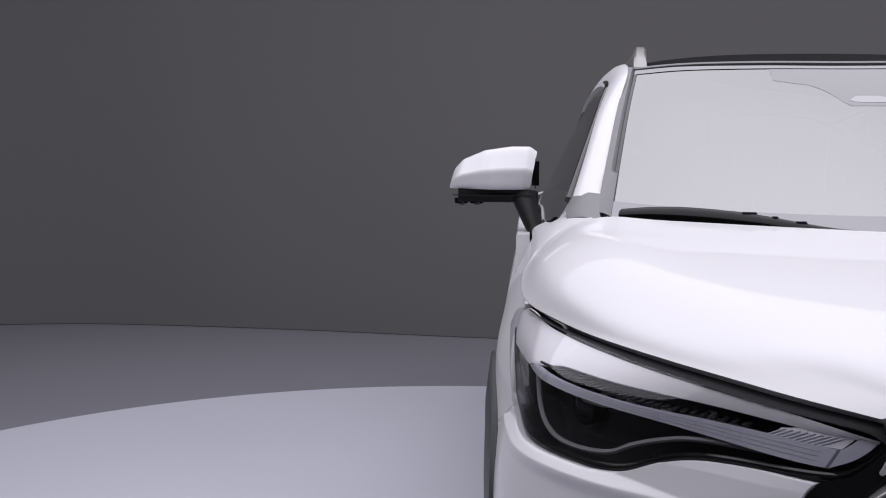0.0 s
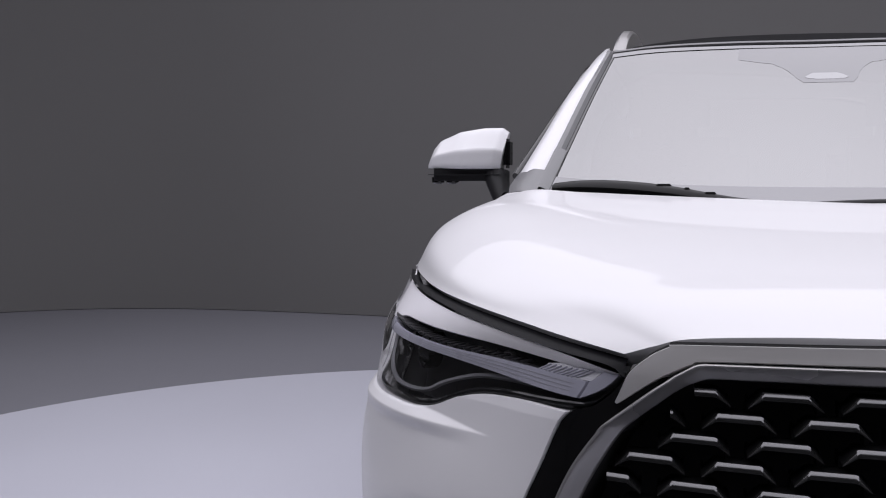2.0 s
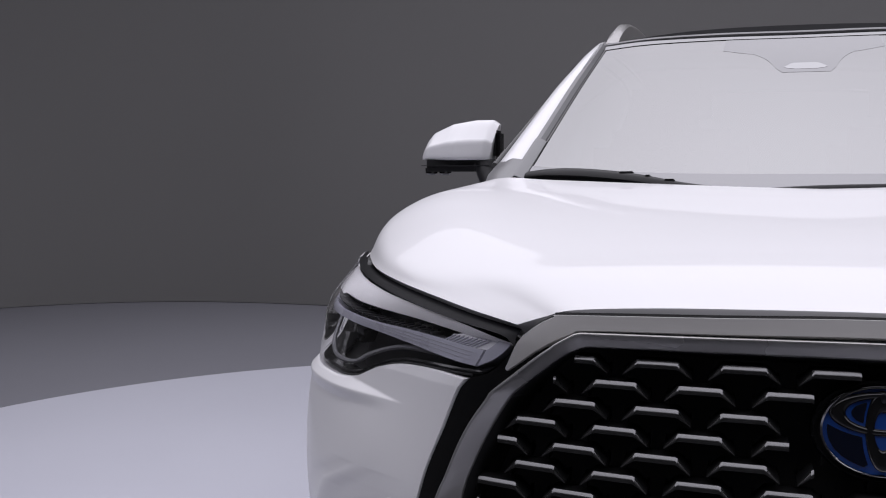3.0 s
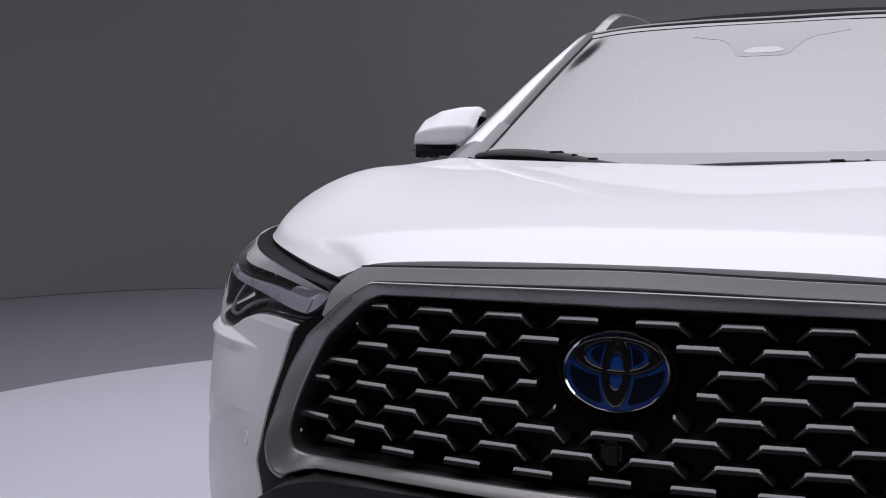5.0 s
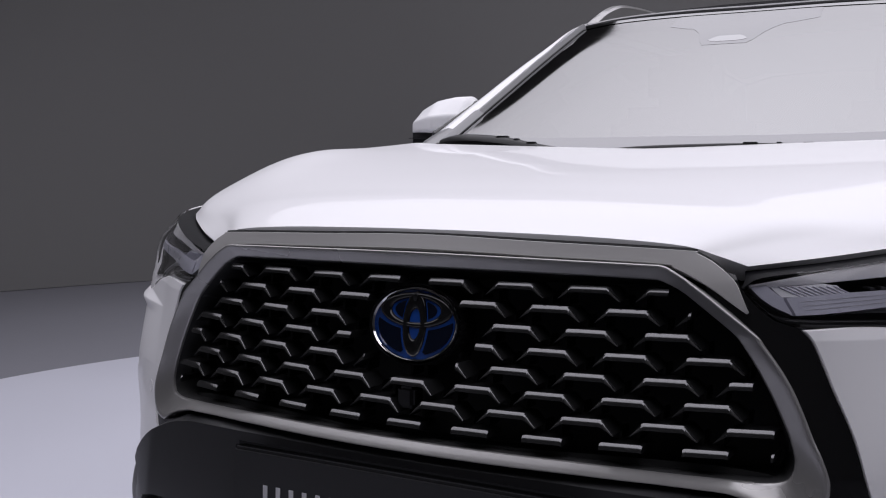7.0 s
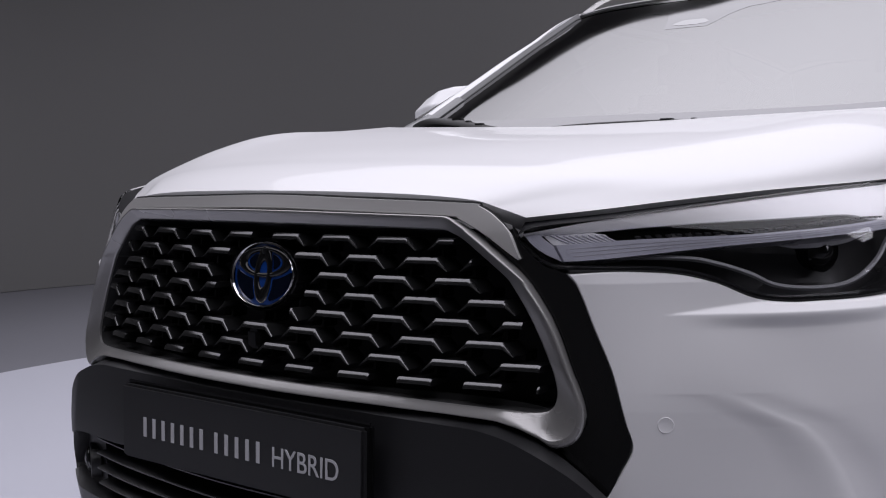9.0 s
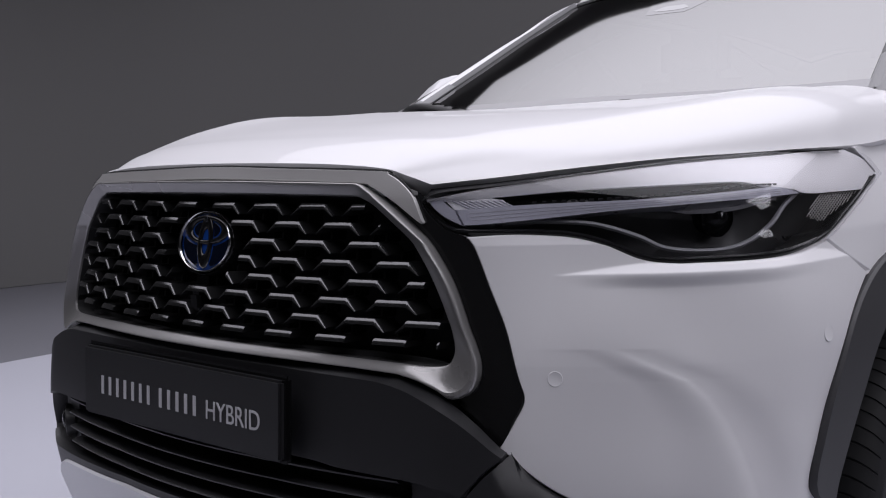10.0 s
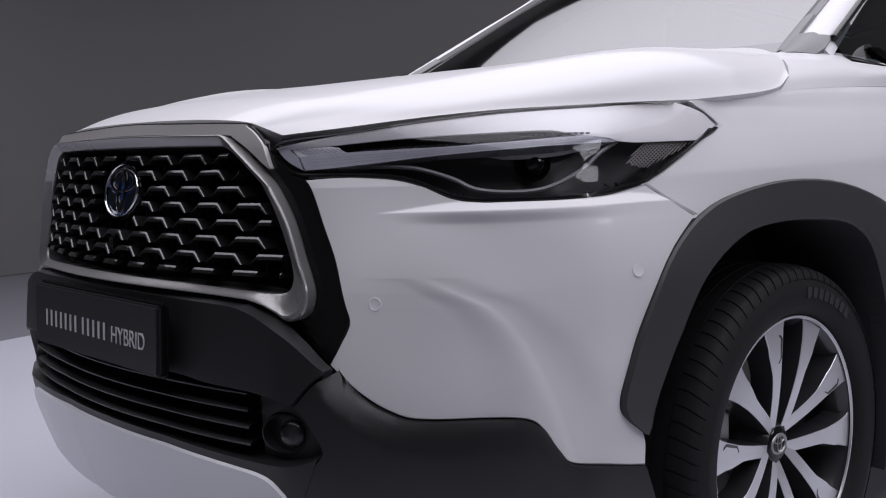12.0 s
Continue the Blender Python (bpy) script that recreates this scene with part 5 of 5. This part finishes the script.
def mirror(side):
    """A door mirror: painted cap, dark base, glass and stalk."""
    x0, x1 = 0.792, 1.016
    n, m = 36, 20
    t = np.linspace(0, 1, n)
    X = x0 + (x1 - x0) * t
    top = np.interp(t, [0, .08, .3, .6, .85, .96, 1], [1.268, 1.281, 1.281, 1.271, 1.248, 1.222, 1.190])
    bot = np.interp(t, [0, .5, 1], [1.170, 1.170, 1.172])
    depth = np.interp(t, [0, .1, .5, .9, 1], [0.075, 0.088, 0.10, 0.085, 0.05])
    face = np.interp(t, [0, .5, 1], [1.735, 1.745, 1.765])
    # section: flat top, a facet down to the crease, an upright front, a turned-in foot
    sect = np.array([(0, 1), (.20, 1), (.34, .985), (.46, .93), (.92, .54), (.97, .50), (1.0, .45), (.985, .08), (.95, .02), (.88, 0), (0, 0)])
    P = []
    for k in range(n):
        q = np.stack([np.interp(np.linspace(0, 10, 41), range(11), sect[:, j]) for j in (0, 1)], 1)
        slant = -0.018 * (1 - q[:, 1]) * (1 - t[k])
        P.append(np.stack([X[k] - slant, face[k] - depth[k] * q[:, 0], bot[k] + (top[k] - bot[k]) * q[:, 1]], 1))
    m = 41
    P = np.array(P)
    ob = mesh("door_mirror", flipped(P, side).reshape(-1, 3), grid_faces(n, m) + [list(range(m)), [(n - 1) * m + j for j in range(m)]], PAINT, car, "white door mirror on a black stalk", sharp=60)
    back = np.stack([P[:, 0], P[:, -1]], 1)
    mesh("mirror_surround", flipped(back, side).reshape(-1, 3), grid_faces(n, 2), GLOSS, ob, "gloss black mirror surround")
    g = np.stack([P[:, 0] * 0.92 + P[:, -1] * 0.08, P[:, 0] * 0.08 + P[:, -1] * 0.92], 1)[2:-2] + (0, 0.003, 0)
    mesh("mirror_glass", flipped(g, side).reshape(-1, 3), grid_faces(n - 4, 2), CHROME, ob, "mirror glass")
    # dark inner end and base
    bm = block((0.215, 0.085, 0.034), 0.016)
    bmesh.ops.translate(bm, verts=bm.verts, vec=(0.900 * side, 1.700, 1.155))
    part("mirror_base", bm, PLASTIC, ob, "textured black mirror base")
    for dx in (0.0, 0.04):
        v, f = lathe([(-0.012, 0.018), (0.002, 0.017), (0.006, 0.012), (0.0075, 0.0004)], 20)
        o = mesh("base_knob", [(b[1] + (0.945 + dx) * side, b[2] + 1.70, 1.136 - b[0]) for b in v], f, GLOSS, ob, "small black lamp under the base")
    tube("mirror_stalk", [(.822 * side, 1.69, 1.160), (.816 * side, 1.68, 1.130), (.798 * side, 1.66, 1.08), (.778 * side, 1.64, 1.03)], [0.036, 0.030, 0.024, 0.026], PLASTIC, ob, "black mirror stalk", flat=0.8, sides=14)
    bm = block((0.018, 0.066, 0.078), 0.008)
    bmesh.ops.translate(bm, verts=bm.verts, vec=(0.795 * side, 1.712, 1.212))
    part("mirror_end", bm, GLOSS, ob, "gloss black inner end")


leaning(lambda: both(mirror))


def cowl():
    S = screen_grid(60, 3, b0=0.0, b1=0.05)
    P = np.stack([S[:, 0] + (0, -0.06, -0.02), S[:, 0] + (0, -0.02, -0.004), S[:, 1] + (0, 0, -0.004)], 1)
    panel("cowl", P, PLASTIC, car, "black cowl below the windscreen", depth=0.02, lip=0)
    for pts, r in (([(-.612, 1.215, 1.125), (-.55, 1.170, 1.129), (-.46, 1.118, 1.127), (-.36, 1.075, 1.118), (-.24, 1.035, 1.102), (-.05, 1.012, 1.092)], [0.017, 0.022, 0.021, 0.016, 0.009, 0.004]),
                   ([(-.10, 1.020, 1.098), (0, 1.012, 1.103), (.16, 1.022, 1.106), (.32, 1.060, 1.106), (.46, 1.120, 1.104), (.56, 1.18, 1.102)], [0.008, 0.009, 0.009, 0.008, 0.007, 0.006])):
        w = tube("wiper", pts, r, GRID, car, "black wiper lying at the foot of the windscreen", flat=0.75)
        tube("wiper_blade", [np.array(p) + (0.03, 0.020, -0.002) for p in pts], 0.005, SEAL, w, "black wiper blade", flat=1.6)
        for way, wide in ((0.44, 0.030), (0.52, 0.012), (0.60, 0.022)):
            at = curve(pts, 101)[int(100 * way)]
            bm = block((wide, 0.016, 0.006), 0.002)
            bmesh.ops.translate(bm, verts=bm.verts, vec=at + (0.0, 0.0, float(np.interp(way * 5, range(6), r)) * 0.75 - 0.001))
            part("wiper_clip", bm, GRID, w, "black wiper clip")


leaning(cowl)


def cabin():
    """Dark inside: dashboard, seats, floor and headliner, behind the glass."""
    bm = block((1.34, 0.55, 0.16), 0.06)
    bmesh.ops.translate(bm, verts=bm.verts, vec=(0, 1.42, 1.02))
    part("dashboard", bm, INNER, car, "dark dashboard")
    bm = block((1.5, 2.9, 0.06), 0.0)
    bmesh.ops.translate(bm, verts=bm.verts, vec=(0, 2.6, 0.42))
    part("cabin_floor", bm, INNER, car, "dark cabin floor")
    bm = block((0.98, 1.7, 0.02), 0.0)
    bmesh.ops.translate(bm, verts=bm.verts, vec=(0, 3.0, 1.51))
    part("headliner", bm, INNER, car, "dark headliner")
    for x in (-0.37, 0.37):
        bm = block((0.50, 0.16, 0.66), 0.06)
        bmesh.ops.rotate(bm, verts=bm.verts, cent=(0, 0, 0), matrix=Matrix.Rotation(radians(-14), 3, "X"))
        bmesh.ops.translate(bm, verts=bm.verts, vec=(x, 2.35, 0.95))
        s = part("front_seat", bm, INNER, car, "dark front seat")
        bm = block((0.26, 0.10, 0.18), 0.04)
        bmesh.ops.translate(bm, verts=bm.verts, vec=(x, 2.45, 1.36))
        part("headrest", bm, INNER, s, "dark headrest")


leaning(cabin)
